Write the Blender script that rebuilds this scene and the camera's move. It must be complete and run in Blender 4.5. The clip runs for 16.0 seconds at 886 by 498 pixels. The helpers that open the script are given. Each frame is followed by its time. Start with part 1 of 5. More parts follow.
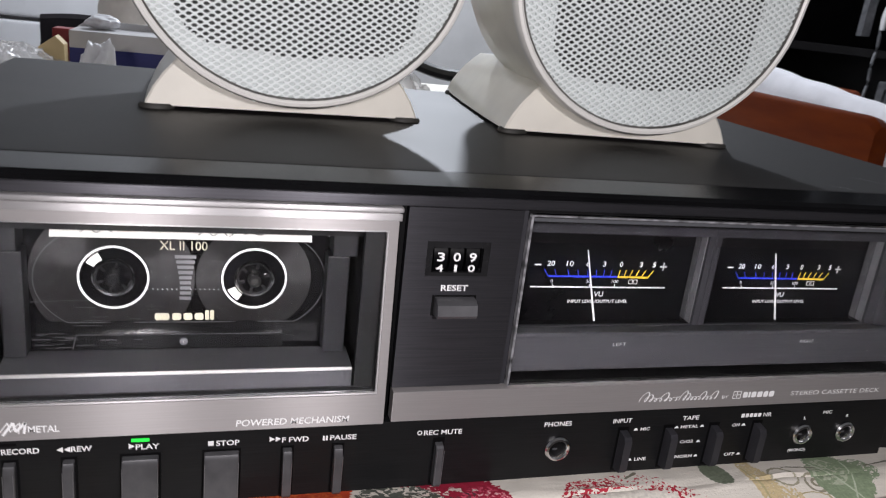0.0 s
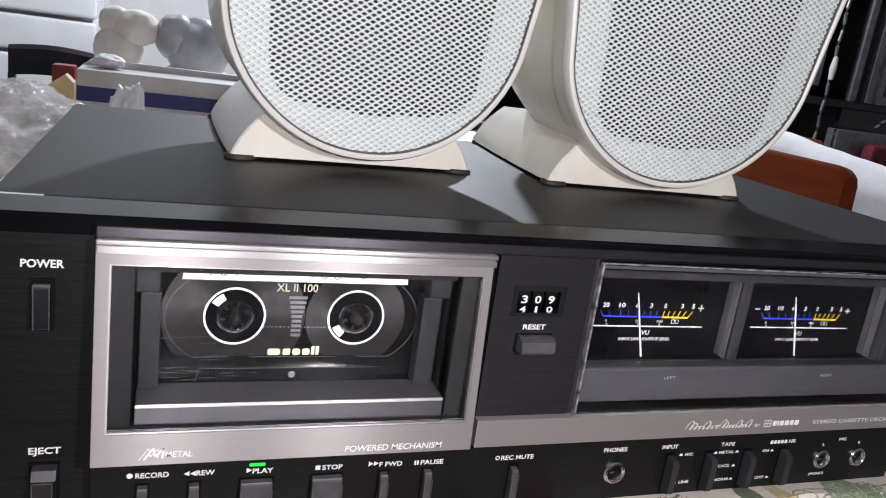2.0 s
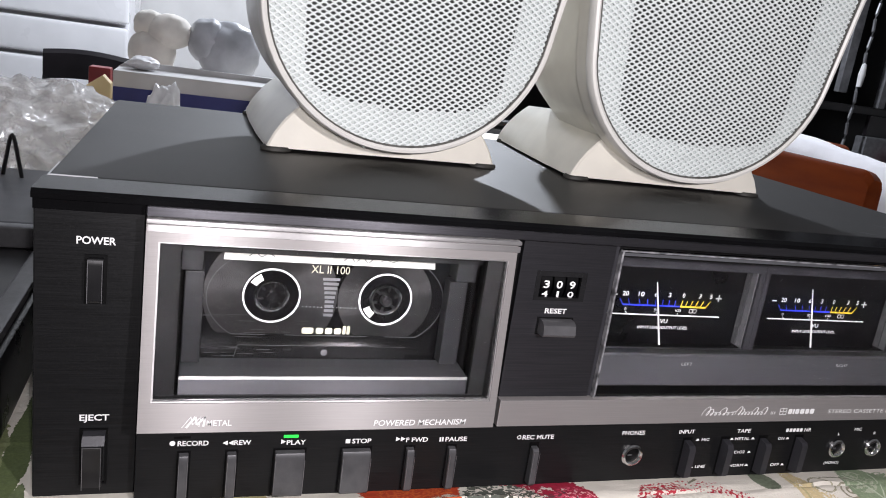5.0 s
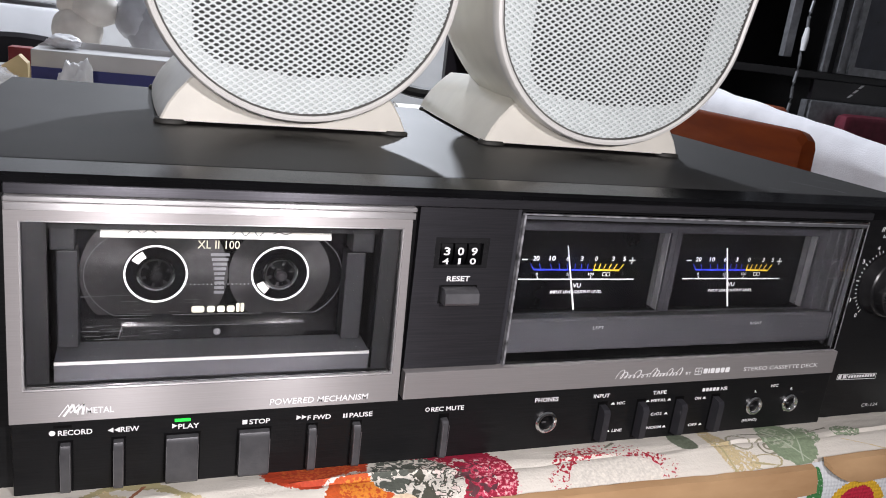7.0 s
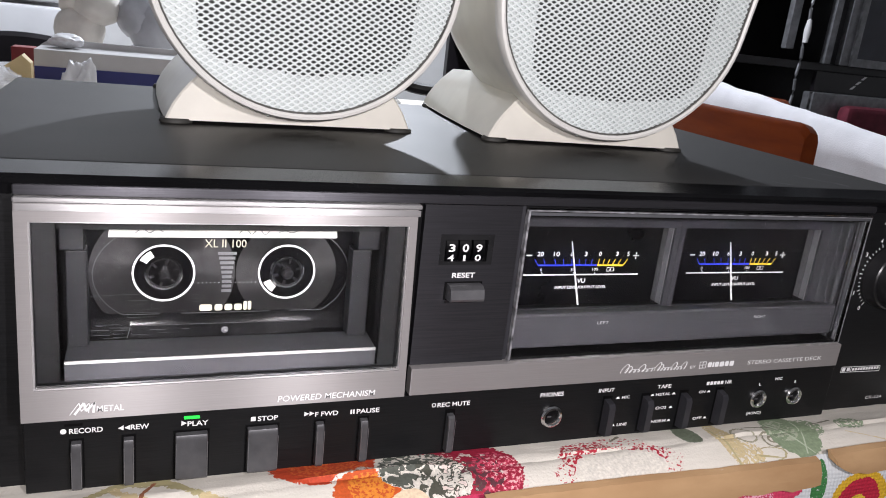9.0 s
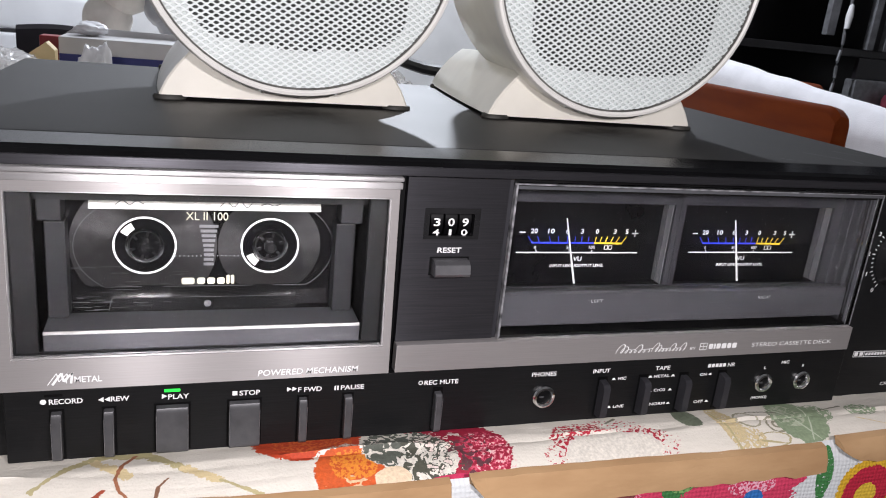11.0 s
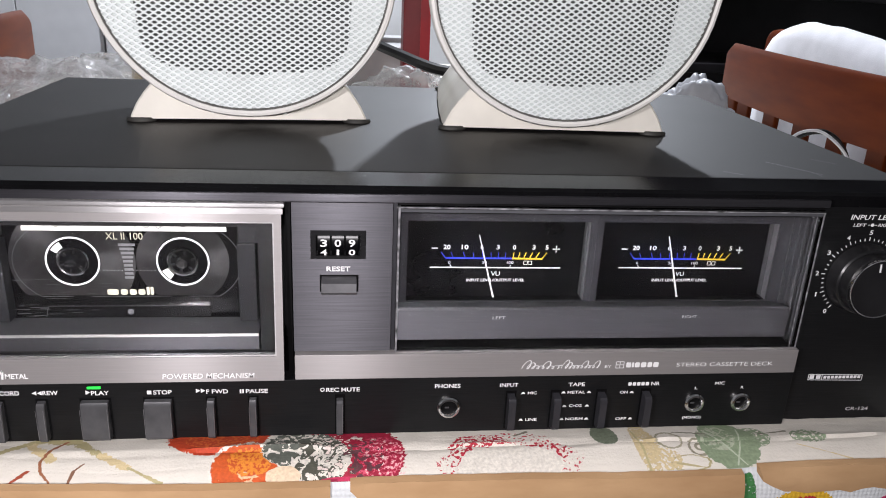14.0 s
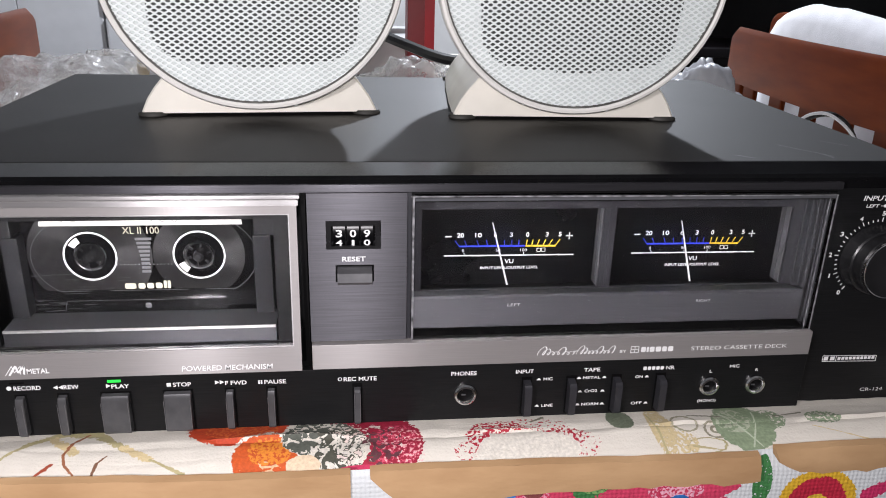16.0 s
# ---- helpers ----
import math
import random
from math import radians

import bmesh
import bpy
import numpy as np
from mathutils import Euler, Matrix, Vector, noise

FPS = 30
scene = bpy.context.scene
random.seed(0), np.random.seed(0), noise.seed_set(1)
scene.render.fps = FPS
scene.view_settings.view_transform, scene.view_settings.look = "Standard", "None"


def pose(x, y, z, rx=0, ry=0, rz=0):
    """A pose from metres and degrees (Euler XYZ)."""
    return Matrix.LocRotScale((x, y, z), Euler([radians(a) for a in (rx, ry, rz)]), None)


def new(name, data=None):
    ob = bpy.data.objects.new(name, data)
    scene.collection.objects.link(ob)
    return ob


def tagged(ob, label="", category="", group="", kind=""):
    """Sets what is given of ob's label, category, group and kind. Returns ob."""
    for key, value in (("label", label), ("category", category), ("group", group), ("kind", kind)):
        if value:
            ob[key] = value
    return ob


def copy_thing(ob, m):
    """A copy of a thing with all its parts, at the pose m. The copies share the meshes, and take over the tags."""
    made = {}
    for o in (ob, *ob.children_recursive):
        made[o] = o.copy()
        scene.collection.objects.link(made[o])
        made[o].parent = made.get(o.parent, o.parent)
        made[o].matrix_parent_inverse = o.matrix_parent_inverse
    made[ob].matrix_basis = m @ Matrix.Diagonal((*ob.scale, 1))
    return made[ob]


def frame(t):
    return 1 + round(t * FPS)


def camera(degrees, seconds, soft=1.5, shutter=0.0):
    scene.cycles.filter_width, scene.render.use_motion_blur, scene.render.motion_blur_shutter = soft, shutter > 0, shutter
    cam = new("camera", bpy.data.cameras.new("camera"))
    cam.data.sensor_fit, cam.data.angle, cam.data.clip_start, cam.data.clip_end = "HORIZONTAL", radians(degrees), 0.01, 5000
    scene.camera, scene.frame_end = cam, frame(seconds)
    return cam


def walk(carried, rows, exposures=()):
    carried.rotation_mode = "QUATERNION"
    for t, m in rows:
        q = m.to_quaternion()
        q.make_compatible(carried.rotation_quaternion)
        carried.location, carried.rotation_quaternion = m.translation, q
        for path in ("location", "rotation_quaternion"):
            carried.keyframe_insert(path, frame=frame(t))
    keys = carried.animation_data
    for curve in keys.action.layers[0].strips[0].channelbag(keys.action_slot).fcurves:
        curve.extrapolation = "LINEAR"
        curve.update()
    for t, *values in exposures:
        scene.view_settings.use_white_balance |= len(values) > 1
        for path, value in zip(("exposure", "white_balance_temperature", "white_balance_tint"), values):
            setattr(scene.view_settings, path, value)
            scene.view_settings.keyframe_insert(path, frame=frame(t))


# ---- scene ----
cam = camera(59.5, 16.0, soft=1.0, shutter=0.5)
EXPO = [(0, -0.35), (1.0, -0.25), (2.0, -0.12), (3.0, -0.04), (5.5, 0.0), (16.0, 0.0)]
# Deck plan in millimetres: x along the front, y to the back, z up from the headphone socket; ZD lifts it onto the table.
ZD = 0.763
ROWS = [
    (0, -0.1225, -0.2224, 0.1504, -17.61, -17.77, 6.68),
    (0.5, -0.1440, -0.2278, 0.1567, -20.56, -16.52, 7.56),
    (1, -0.1579, -0.2313, 0.1569, -21.38, -15.46, 8.64),
    (1.5, -0.1661, -0.2336, 0.1578, -21.25, -14.78, 7.15),
    (2, -0.1753, -0.2363, 0.1572, -20.65, -14.84, 8.07),
    (2.5, -0.1785, -0.2403, 0.1543, -19.58, -15.43, 7.66),
    (3, -0.1793, -0.2437, 0.1519, -19.45, -15.19, 7.97),
    (5.5, -0.1808, -0.2516, 0.1533, -18.85, -14.59, 8.22),
    (6, -0.1741, -0.2525, 0.1511, -19.59, -15.00, 7.75),
    (6.5, -0.1629, -0.2510, 0.1489, -20.85, -15.56, 7.07),
    (7, -0.1547, -0.2491, 0.1506, -21.98, -15.97, 6.94),
    (7.5, -0.1574, -0.2497, 0.1523, -21.62, -15.80, 6.73),
    (8, -0.1568, -0.2505, 0.1541, -21.37, -15.88, 6.23),
    (8.5, -0.1562, -0.2502, 0.1526, -21.59, -16.33, 6.20),
    (9, -0.1562, -0.2504, 0.1516, -21.81, -16.34, 6.42),
    (9.2, -0.1550, -0.2501, 0.1533, -21.84, -16.70, 6.46),
    (11.3, -0.1358, -0.2536, 0.1452, -18.32, -17.43, 5.41),
    (11.5, -0.1340, -0.2540, 0.1496, -17.70, -18.09, 5.00),
    (12, -0.1049, -0.2563, 0.1505, -14.36, -19.21, 2.49),
    (12.5, -0.0775, -0.2492, 0.1597, -7.29, -18.71, 4.33),
    (13, -0.0510, -0.2640, 0.1701, -6.82, -18.67, 3.93),
    (13.5, -0.0411, -0.2814, 0.1750, -6.55, -20.36, 3.09),
    (14, -0.0411, -0.2812, 0.1749, -7.20, -20.16, 2.78),
    (14.5, -0.0451, -0.2829, 0.1772, -6.74, -20.53, 2.08),
    (15, -0.0439, -0.2817, 0.1744, -7.03, -21.01, 2.04),
    (15.5, -0.0452, -0.2823, 0.1743, -7.07, -20.89, 1.85),
    (16, -0.0451, -0.2826, 0.1745, -6.85, -20.86, 1.61),
]
walk(cam, [(t, pose(x, y, z + ZD, 90 + pitch, 0, yaw) @ pose(0, 0, 0, 0, 0, roll)) for t, x, y, z, yaw, pitch, roll in ROWS],
     exposures=EXPO)


# ---- light: a hanging bulb behind the deck, and the phone's own torch at the two ends of its way ----
def lamp(name, kind, place, power, size, colour=(1, 1, 1)):
    data = bpy.data.lights.new(name, kind)
    data.energy, data.color = power, colour
    data.shadow_soft_size = size
    ob = new(name, data)
    ob.location = place
    return ob


lamp("pendant_bulb", "POINT", (0.49, 2.05, ZD + 1.24), 160.0, 0.035, (0.85, 0.9, 1.0))
lamp("phone_torch", "POINT", (-0.168, -0.295, ZD + 0.170), 3.5, 0.006, (1.0, 0.945, 0.985))
lamp("phone_torch", "POINT", (-0.050, -0.300, ZD + 0.186), 3.8, 0.006, (1.0, 0.945, 0.985))
world = bpy.data.worlds.new("room_air")
world.use_nodes = True
world.node_tree.nodes["Background"].inputs[0].default_value = (0.75, 0.82, 1.0, 1)
world.node_tree.nodes["Background"].inputs[1].default_value = 0.12
scene.world = world


# ---- materials ----
def mat(name, colour, rough=0.5, metal=0.0, vary=0.12, scale=40.0, bump=0.0, bump_scale=400.0, stretch=(1, 1, 1),
        aniso=0.0, coat=0.0, spec=0.5, second=None, rough_vary=0.1, sheen=0.0, transmission=0.0, ior=1.45, alpha=1.0):
    m = bpy.data.materials.new(name)
    m.use_nodes = True
    nt = m.node_tree
    p = nt.nodes["Principled BSDF"]
    geo = nt.nodes.new("ShaderNodeNewGeometry")
    mp = nt.nodes.new("ShaderNodeMapping")
    mp.inputs["Scale"].default_value = stretch
    nt.links.new(geo.outputs["Position"], mp.inputs["Vector"])
    n = nt.nodes.new("ShaderNodeTexNoise")
    n.inputs["Scale"].default_value, n.inputs["Detail"].default_value = scale, 5
    nt.links.new(mp.outputs[0], n.inputs["Vector"])
    ramp = nt.nodes.new("ShaderNodeValToRGB")
    c = Vector(colour)
    d = Vector(second) if second else c * (1 - 2 * vary)
    ramp.color_ramp.elements[0].position, ramp.color_ramp.elements[1].position = 0.3, 0.7
    ramp.color_ramp.elements[0].color = (*d, 1)
    ramp.color_ramp.elements[1].color = (*(c if second else c * (1 + vary)), 1)
    nt.links.new(n.outputs[0], ramp.inputs[0])
    nt.links.new(ramp.outputs[0], p.inputs["Base Color"])
    p.inputs["Metallic"].default_value = metal
    r = nt.nodes.new("ShaderNodeMapRange")
    r.inputs[3].default_value, r.inputs[4].default_value = max(0.02, rough - rough_vary), min(1, rough + rough_vary)
    n2 = nt.nodes.new("ShaderNodeTexNoise")
    n2.inputs["Scale"].default_value, n2.inputs["Detail"].default_value = scale * 0.37, 6
    nt.links.new(geo.outputs["Position"], n2.inputs["Vector"])
    nt.links.new(n2.outputs[0], r.inputs[0])
    nt.links.new(r.outputs[0], p.inputs["Roughness"])
    p.inputs["Specular IOR Level"].default_value = spec
    p.inputs["Anisotropic"].default_value = aniso
    p.inputs["Coat Weight"].default_value = coat
    p.inputs["Sheen Weight"].default_value = sheen
    p.inputs["Transmission Weight"].default_value = transmission
    p.inputs["IOR"].default_value = ior
    p.inputs["Alpha"].default_value = alpha
    if aniso:
        t = nt.nodes.new("ShaderNodeCombineXYZ")
        t.inputs[2].default_value = 1.0
        nt.links.new(t.outputs[0], p.inputs["Tangent"])
    if bump:
        n3 = nt.nodes.new("ShaderNodeTexNoise")
        n3.inputs["Scale"].default_value, n3.inputs["Detail"].default_value = bump_scale, 3
        nt.links.new(mp.outputs[0], n3.inputs["Vector"])
        b = nt.nodes.new("ShaderNodeBump")
        b.inputs["Strength"].default_value, b.inputs["Distance"].default_value = bump, 0.0004
        nt.links.new(n3.outputs[0], b.inputs["Height"])
        nt.links.new(b.outputs[0], p.inputs["Normal"])
    return m


def clear(name, tint=(1, 1, 1), rough=0.02, ior=1.49):
    m = bpy.data.materials.new(name)
    m.use_nodes = True
    p = m.node_tree.nodes["Principled BSDF"]
    p.inputs["Base Color"].default_value = (*tint, 1)
    p.inputs["Transmission Weight"].default_value = 1.0
    p.inputs["Roughness"].default_value = rough
    p.inputs["IOR"].default_value = ior
    return m


def glow(name, colour, strength):
    m = bpy.data.materials.new(name)
    m.use_nodes = True
    p = m.node_tree.nodes["Principled BSDF"]
    p.inputs["Base Color"].default_value = (*colour, 1)
    p.inputs["Emission Color"].default_value = (*colour, 1)
    p.inputs["Emission Strength"].default_value = strength
    return m


BLACK_LID = mat("black_satin_lid", (0.0112, 0.0095, 0.009), 0.56, 0, 0.15, 25, 0.1, 2600, coat=0.1, spec=0.28, rough_vary=0.05)
BLACK_LID.node_tree.nodes["Principled BSDF"].inputs["Coat Roughness"].default_value = 0.26
BLACK_PANEL = mat("black_brushed_panel", (0.009, 0.0092, 0.0098), 0.34, 0, 0.2, 3000, 0.1, 4000, stretch=(0.02, 1, 1), aniso=0.5, spec=0.25)
RAIL = mat("black_gloss_rail", (0.004, 0.004, 0.0045), 0.2, 0, 0.2, 30, spec=0.16)
GREY_PANEL = mat("grey_brushed_panel", (0.082, 0.081, 0.09), 0.46, 0.8, 0.1, 4000, 0.05, 5000, stretch=(0.012, 1, 1), aniso=0.96)
SILVER = mat("brushed_champagne_metal", (0.315, 0.3, 0.295), 0.42, 0.4, 0.03, 4000, 0.05, 5000, stretch=(0.012, 1, 1), aniso=0.96)
BRIGHT = mat("bright_brushed_metal", (0.5, 0.49, 0.49), 0.4, 0.8, 0.03, 4000, 0.05, 5000, stretch=(0.012, 1, 1), aniso=0.96)
LEDGE = mat("dark_brushed_ledge", (0.074, 0.074, 0.083), 0.46, 0.5, 0.08, 4000, 0.05, 5000, stretch=(0.012, 1, 1), aniso=0.9)
KEY = mat("dark_grey_key_plastic", (0.095, 0.095, 0.1), 0.34, 0.35, 0.1, 200, 0.1, 1800)
RECESS = mat("near_black_moulding", (0.007, 0.0068, 0.0075), 0.5, 0, 0.15, 90, 0.1, 1800, spec=0.3)
EDGE_CLEAR = mat("painted_bright_acrylic_edge", (0.24, 0.24, 0.25), 0.3, 0, 0.5, 260, coat=0.4)
SHELF_GREY = mat("dark_grey_moulding", (0.034, 0.034, 0.039), 0.38, 0.2, 0.1, 90, 0.1, 1800)
ARM_GREY = mat("charcoal_moulding", (0.014, 0.014, 0.016), 0.42, 0.1, 0.1, 90, 0.1, 1800)
HOLDER = mat("dark_brushed_carrier", (0.06, 0.06, 0.066), 0.46, 0.8, 0.1, 4000, 0.05, 5000, stretch=(0.012, 1, 1), aniso=0.96)
HAZY = mat("painted_acrylic_haze", (0.075, 0.077, 0.083), 0.25, 0, 0.12, 25)
# Near-black base carries the shade inside cavities, slots and socket holes.
CAVITY = mat("black_cavity_shade", (0.002, 0.002, 0.0023), 0.6, 0, 0.2, 50, spec=0.15)
DIAL = mat("black_dial_card", (0.0025, 0.0025, 0.003), 0.3, 0, 0.2, 60, spec=0.3)
CASS = mat("smoky_cassette_shell", (0.0045, 0.0044, 0.005), 0.14, 0, 0.2, 120, coat=0.2, rough_vary=0.08)
PACK = mat("brown_black_tape_pack", (0.034, 0.033, 0.034), 0.36, 0.6, 0.15, 300)
PACK_TREE = PACK.node_tree
radial = PACK_TREE.nodes.new("ShaderNodeTangent")
radial.direction_type, radial.axis = "RADIAL", "Y"
PACK_TREE.links.new(radial.outputs[0], PACK_TREE.nodes["Principled BSDF"].inputs["Tangent"])
PACK_TREE.nodes["Principled BSDF"].inputs["Anisotropic"].default_value = 0.85
CHROME = mat("chrome", (0.75, 0.75, 0.75), 0.14, 1.0, 0.05, 80, rough_vary=0.05)
WHITE_INK = mat("white_printed_ink", (0.82, 0.82, 0.82), 0.5, 0, 0.04, 300)
GREY_INK = mat("pale_grey_ink", (0.5, 0.5, 0.52), 0.5, 0, 0.04, 300)
GOLD_INK = mat("pale_gold_ink", (0.6, 0.57, 0.44), 0.45, 0.2, 0.05, 300)
BLUE_INK = mat("blue_scale_ink", (0.03, 0.05, 0.62), 0.5, 0, 0.05, 300)
YELLOW_INK = mat("yellow_scale_ink", (0.78, 0.52, 0.04), 0.5, 0, 0.05, 300)
PAPER = mat("white_sticker_paper", (0.8, 0.79, 0.74), 0.7, 0, 0.05, 150)
RUBBER = mat("dark_rubber", (0.035, 0.034, 0.03), 0.6, 0, 0.2, 200)
MESH_WHITE = mat("white_enamelled_mesh", (0.79, 0.84, 0.83), 0.38, 0, 0.03, 200, spec=0.4)
CREAM = mat("cream_painted_plastic", (0.8, 0.775, 0.69), 0.32, 0, 0.03, 60, 0.05, 900, coat=0.15)
RING_WHITE = mat("off_white_rim_plastic", (0.78, 0.77, 0.73), 0.35, 0, 0.03, 60)
GROOVE = mat("painted_gap_shade", (0.12, 0.12, 0.11), 0.8, 0, 0.2, 80)
BACKPLATE = mat("pale_backing_plastic", (0.58, 0.63, 0.615), 0.5, 0, 0.04, 60)
DARK_CLOTH = mat("dark_speaker_cloth", (0.115, 0.125, 0.12), 0.8, 0, 0.25, 120)
ACRYLIC = clear("clear_acrylic")
LED = glow("lit_green_led", (0.02, 0.7, 0.06), 0.9)
WOOD = mat("red_brown_varnished_wood", (0.18, 0.036, 0.007), 0.33, 0, 0.2, 22, 0.05, 300, stretch=(3, 0.6, 3), spec=0.12,
           second=(0.12, 0.021, 0.005))
CARD = mat("brown_corrugated_card", (0.47, 0.30, 0.155), 0.8, 0, 0.2, 60, 0.5, 500, stretch=(0.4, 1, 1), second=(0.34, 0.2, 0.095))
WALL = mat("off_white_wall_paint", (0.62, 0.61, 0.60), 0.75, 0, 0.05, 6, 0.2, 120)
CEIL = mat("grey_white_ceiling_paint", (0.5, 0.5, 0.5), 0.85, 0, 0.03, 5)
# For the unseen south wall: dark base keeps reflections in the deck's front low.
DIM_WALL = mat("unseen_dim_wall", (0.14, 0.12, 0.11), 0.8, 0, 0.08, 6)
FLOOR = mat("unseen_dark_floor", (0.1, 0.09, 0.085), 0.4, 0, 0.15, 8)
FRIDGE = mat("white_appliance_enamel", (0.82, 0.815, 0.83), 0.3, 0, 0.03, 10)
BLACK_FURN = mat("black_furniture_laminate", (0.012, 0.01, 0.012), 0.35, 0, 0.3, 9)
DULL_METAL = mat("dull_grey_metal", (0.2, 0.2, 0.21), 0.45, 0.6, 0.15, 40)
SCREEN = mat("dark_blue_screen_glass", (0.02, 0.022, 0.035), 0.2, 0, 0.2, 12)
TOWEL = mat("white_towel_cotton", (0.82, 0.81, 0.84), 0.95, 0, 0.05, 30, 0.8, 500, sheen=0.3)
FOAM = mat("cream_white_padding", (0.86, 0.82, 0.76), 0.9, 0, 0.08, 30, 0.5, 160)
TISSUE = mat("milky_plastic_film", (0.82, 0.82, 0.84), 0.4, 0, 0.1, 30, 0.3, 60, sheen=0.2)
FILM = mat("wrinkled_translucent_film", (0.86, 0.85, 0.85), 0.24, 0, 0.2, 40, 0.8, 90, transmission=0.5, ior=1.15, alpha=0.55)
GREY_FILM = mat("grey_plastic_bag", (0.55, 0.56, 0.6), 0.35, 0, 0.15, 20, 0.8, 60)
GREY_BOX = mat("grey_printed_carton", (0.6, 0.59, 0.59), 0.6, 0, 0.08, 15)
BLUE_PRINT = mat("dark_blue_print", (0.02, 0.025, 0.16), 0.5, 0, 0.1, 30)
RED_PLASTIC = mat("red_plastic", (0.27, 0.016, 0.02), 0.4, 0, 0.1, 30)
BRIGHT_RED = mat("bright_red_strip", (0.5, 0.012, 0.02), 0.4, 0, 0.1, 30)
YELLOW_CARD = mat("pale_yellow_card", (0.68, 0.52, 0.27), 0.6, 0, 0.08, 30)
MAROON = mat("maroon_fabric", (0.13, 0.015, 0.03), 0.8, 0, 0.15, 30)
BLACK_PLASTIC = mat("black_gloss_plastic", (0.014, 0.014, 0.015), 0.28, 0, 0.2, 60)


def printed_cloth(name, base, blobs, weave=900.0, strokes=(), knit=0.0):
    """White cloth with printed motifs: each blob is (x, y, rx, ry, colour, breakup, speckle) in millimetres on the plan; each stroke is
    (x0, y0, x1, y1, width, colour)."""
    m = bpy.data.materials.new(name)
    m.use_nodes = True
    nt = m.node_tree
    p = nt.nodes["Principled BSDF"]
    p.inputs["Roughness"].default_value = 0.7
    p.inputs["Specular IOR Level"].default_value = 0.35
    geo = nt.nodes.new("ShaderNodeNewGeometry")
    wob = nt.nodes.new("ShaderNodeTexNoise")
    wob.inputs["Scale"].default_value, wob.inputs["Detail"].default_value = 90, 4
    nt.links.new(geo.outputs["Position"], wob.inputs["Vector"])
    fine = nt.nodes.new("ShaderNodeTexNoise")
    fine.inputs["Scale"].default_value, fine.inputs["Detail"].default_value = 760, 4
    nt.links.new(geo.outputs["Position"], fine.inputs["Vector"])
    leafy = nt.nodes.new("ShaderNodeTexNoise")
    leafy.inputs["Scale"].default_value, leafy.inputs["Detail"].default_value, leafy.inputs["Distortion"].default_value = 190, 2, 1.6
    nt.links.new(geo.outputs["Position"], leafy.inputs["Vector"])
    sep = nt.nodes.new("ShaderNodeSeparateXYZ")
    nt.links.new(geo.outputs["Position"], sep.inputs[0])

    def math_node(op, a, b=None):
        node = nt.nodes.new("ShaderNodeMath")
        node.operation = op
        for k, v in enumerate((a, b)):
            if v is None:
                continue
            if isinstance(v, (int, float)):
                node.inputs[k].default_value = v
            else:
                nt.links.new(v, node.inputs[k])
        return node.outputs[0]

    down = math_node("MULTIPLY", math_node("SUBTRACT", ZD - 0.014, sep.outputs[2]), 1.0)
    run = math_node("SUBTRACT", sep.outputs[1], down)
    stain = nt.nodes.new("ShaderNodeMix")
    stain.data_type = "RGBA"
    stain.inputs[6].default_value = (*base, 1)
    stain.inputs[7].default_value = (*(Vector(base) * 0.82), 1)
    nt.links.new(wob.outputs[0], stain.inputs[0])
    colour = stain.outputs[2]
    for x, y, rx, ry, tint, breakup, speckle in blobs:
        dx = math_node("DIVIDE", math_node("SUBTRACT", sep.outputs[0], x / 1000), rx / 1000)
        dy = math_node("DIVIDE", math_node("SUBTRACT", run, y / 1000), ry / 1000)
        r = math_node("ADD", math_node("MULTIPLY", dx, dx), math_node("MULTIPLY", dy, dy))
        r = math_node("ADD", r, math_node("MULTIPLY", math_node("SUBTRACT", wob.outputs[0], 0.5), breakup * 1.5))
        r = math_node("ADD", r, math_node("MULTIPLY", math_node("SUBTRACT", fine.outputs[0], 0.5), 0.6))
        inside = math_node("LESS_THAN", r, 1.0)
        if speckle:
            if speckle > 0:
                grain = fine.outputs[0]
                if breakup >= 1.0:
                    grain = math_node("ADD", math_node("MULTIPLY", leafy.outputs[0], 0.8), math_node("MULTIPLY", fine.outputs[0], 0.2))
                inside = math_node("MULTIPLY", inside, math_node("GREATER_THAN", grain, speckle))
            else:
                inside = math_node("MULTIPLY", inside, math_node("GREATER_THAN", r, -speckle))
        mix = nt.nodes.new("ShaderNodeMix")
        mix.data_type = "RGBA"
        nt.links.new(inside, mix.inputs[0])
        nt.links.new(colour, mix.inputs[6])
        shade = nt.nodes.new("ShaderNodeMix")
        shade.data_type = "RGBA"
        shade.inputs[6].default_value = (*(Vector(tint) * 0.55), 1)
        shade.inputs[7].default_value = (*(Vector(tint) * 1.25), 1)
        nt.links.new(fine.outputs[0], shade.inputs[0])
        nt.links.new(shade.outputs[2], mix.inputs[7])
        colour = mix.outputs[2]

    def vector_node(op, a, b=None, scale=None, out=0):
        node = nt.nodes.new("ShaderNodeVectorMath")
        node.operation = op
        for k, v in enumerate((a, b)):
            if v is None:
                continue
            if isinstance(v, tuple):
                node.inputs[k].default_value = v
            else:
                nt.links.new(v, node.inputs[k])
        if scale is not None:
            nt.links.new(scale, node.inputs["Scale"])
        return node.outputs[out]

    plan = nt.nodes.new("ShaderNodeCombineXYZ")
    nt.links.new(sep.outputs[0], plan.inputs[0])
    nt.links.new(run, plan.inputs[1])
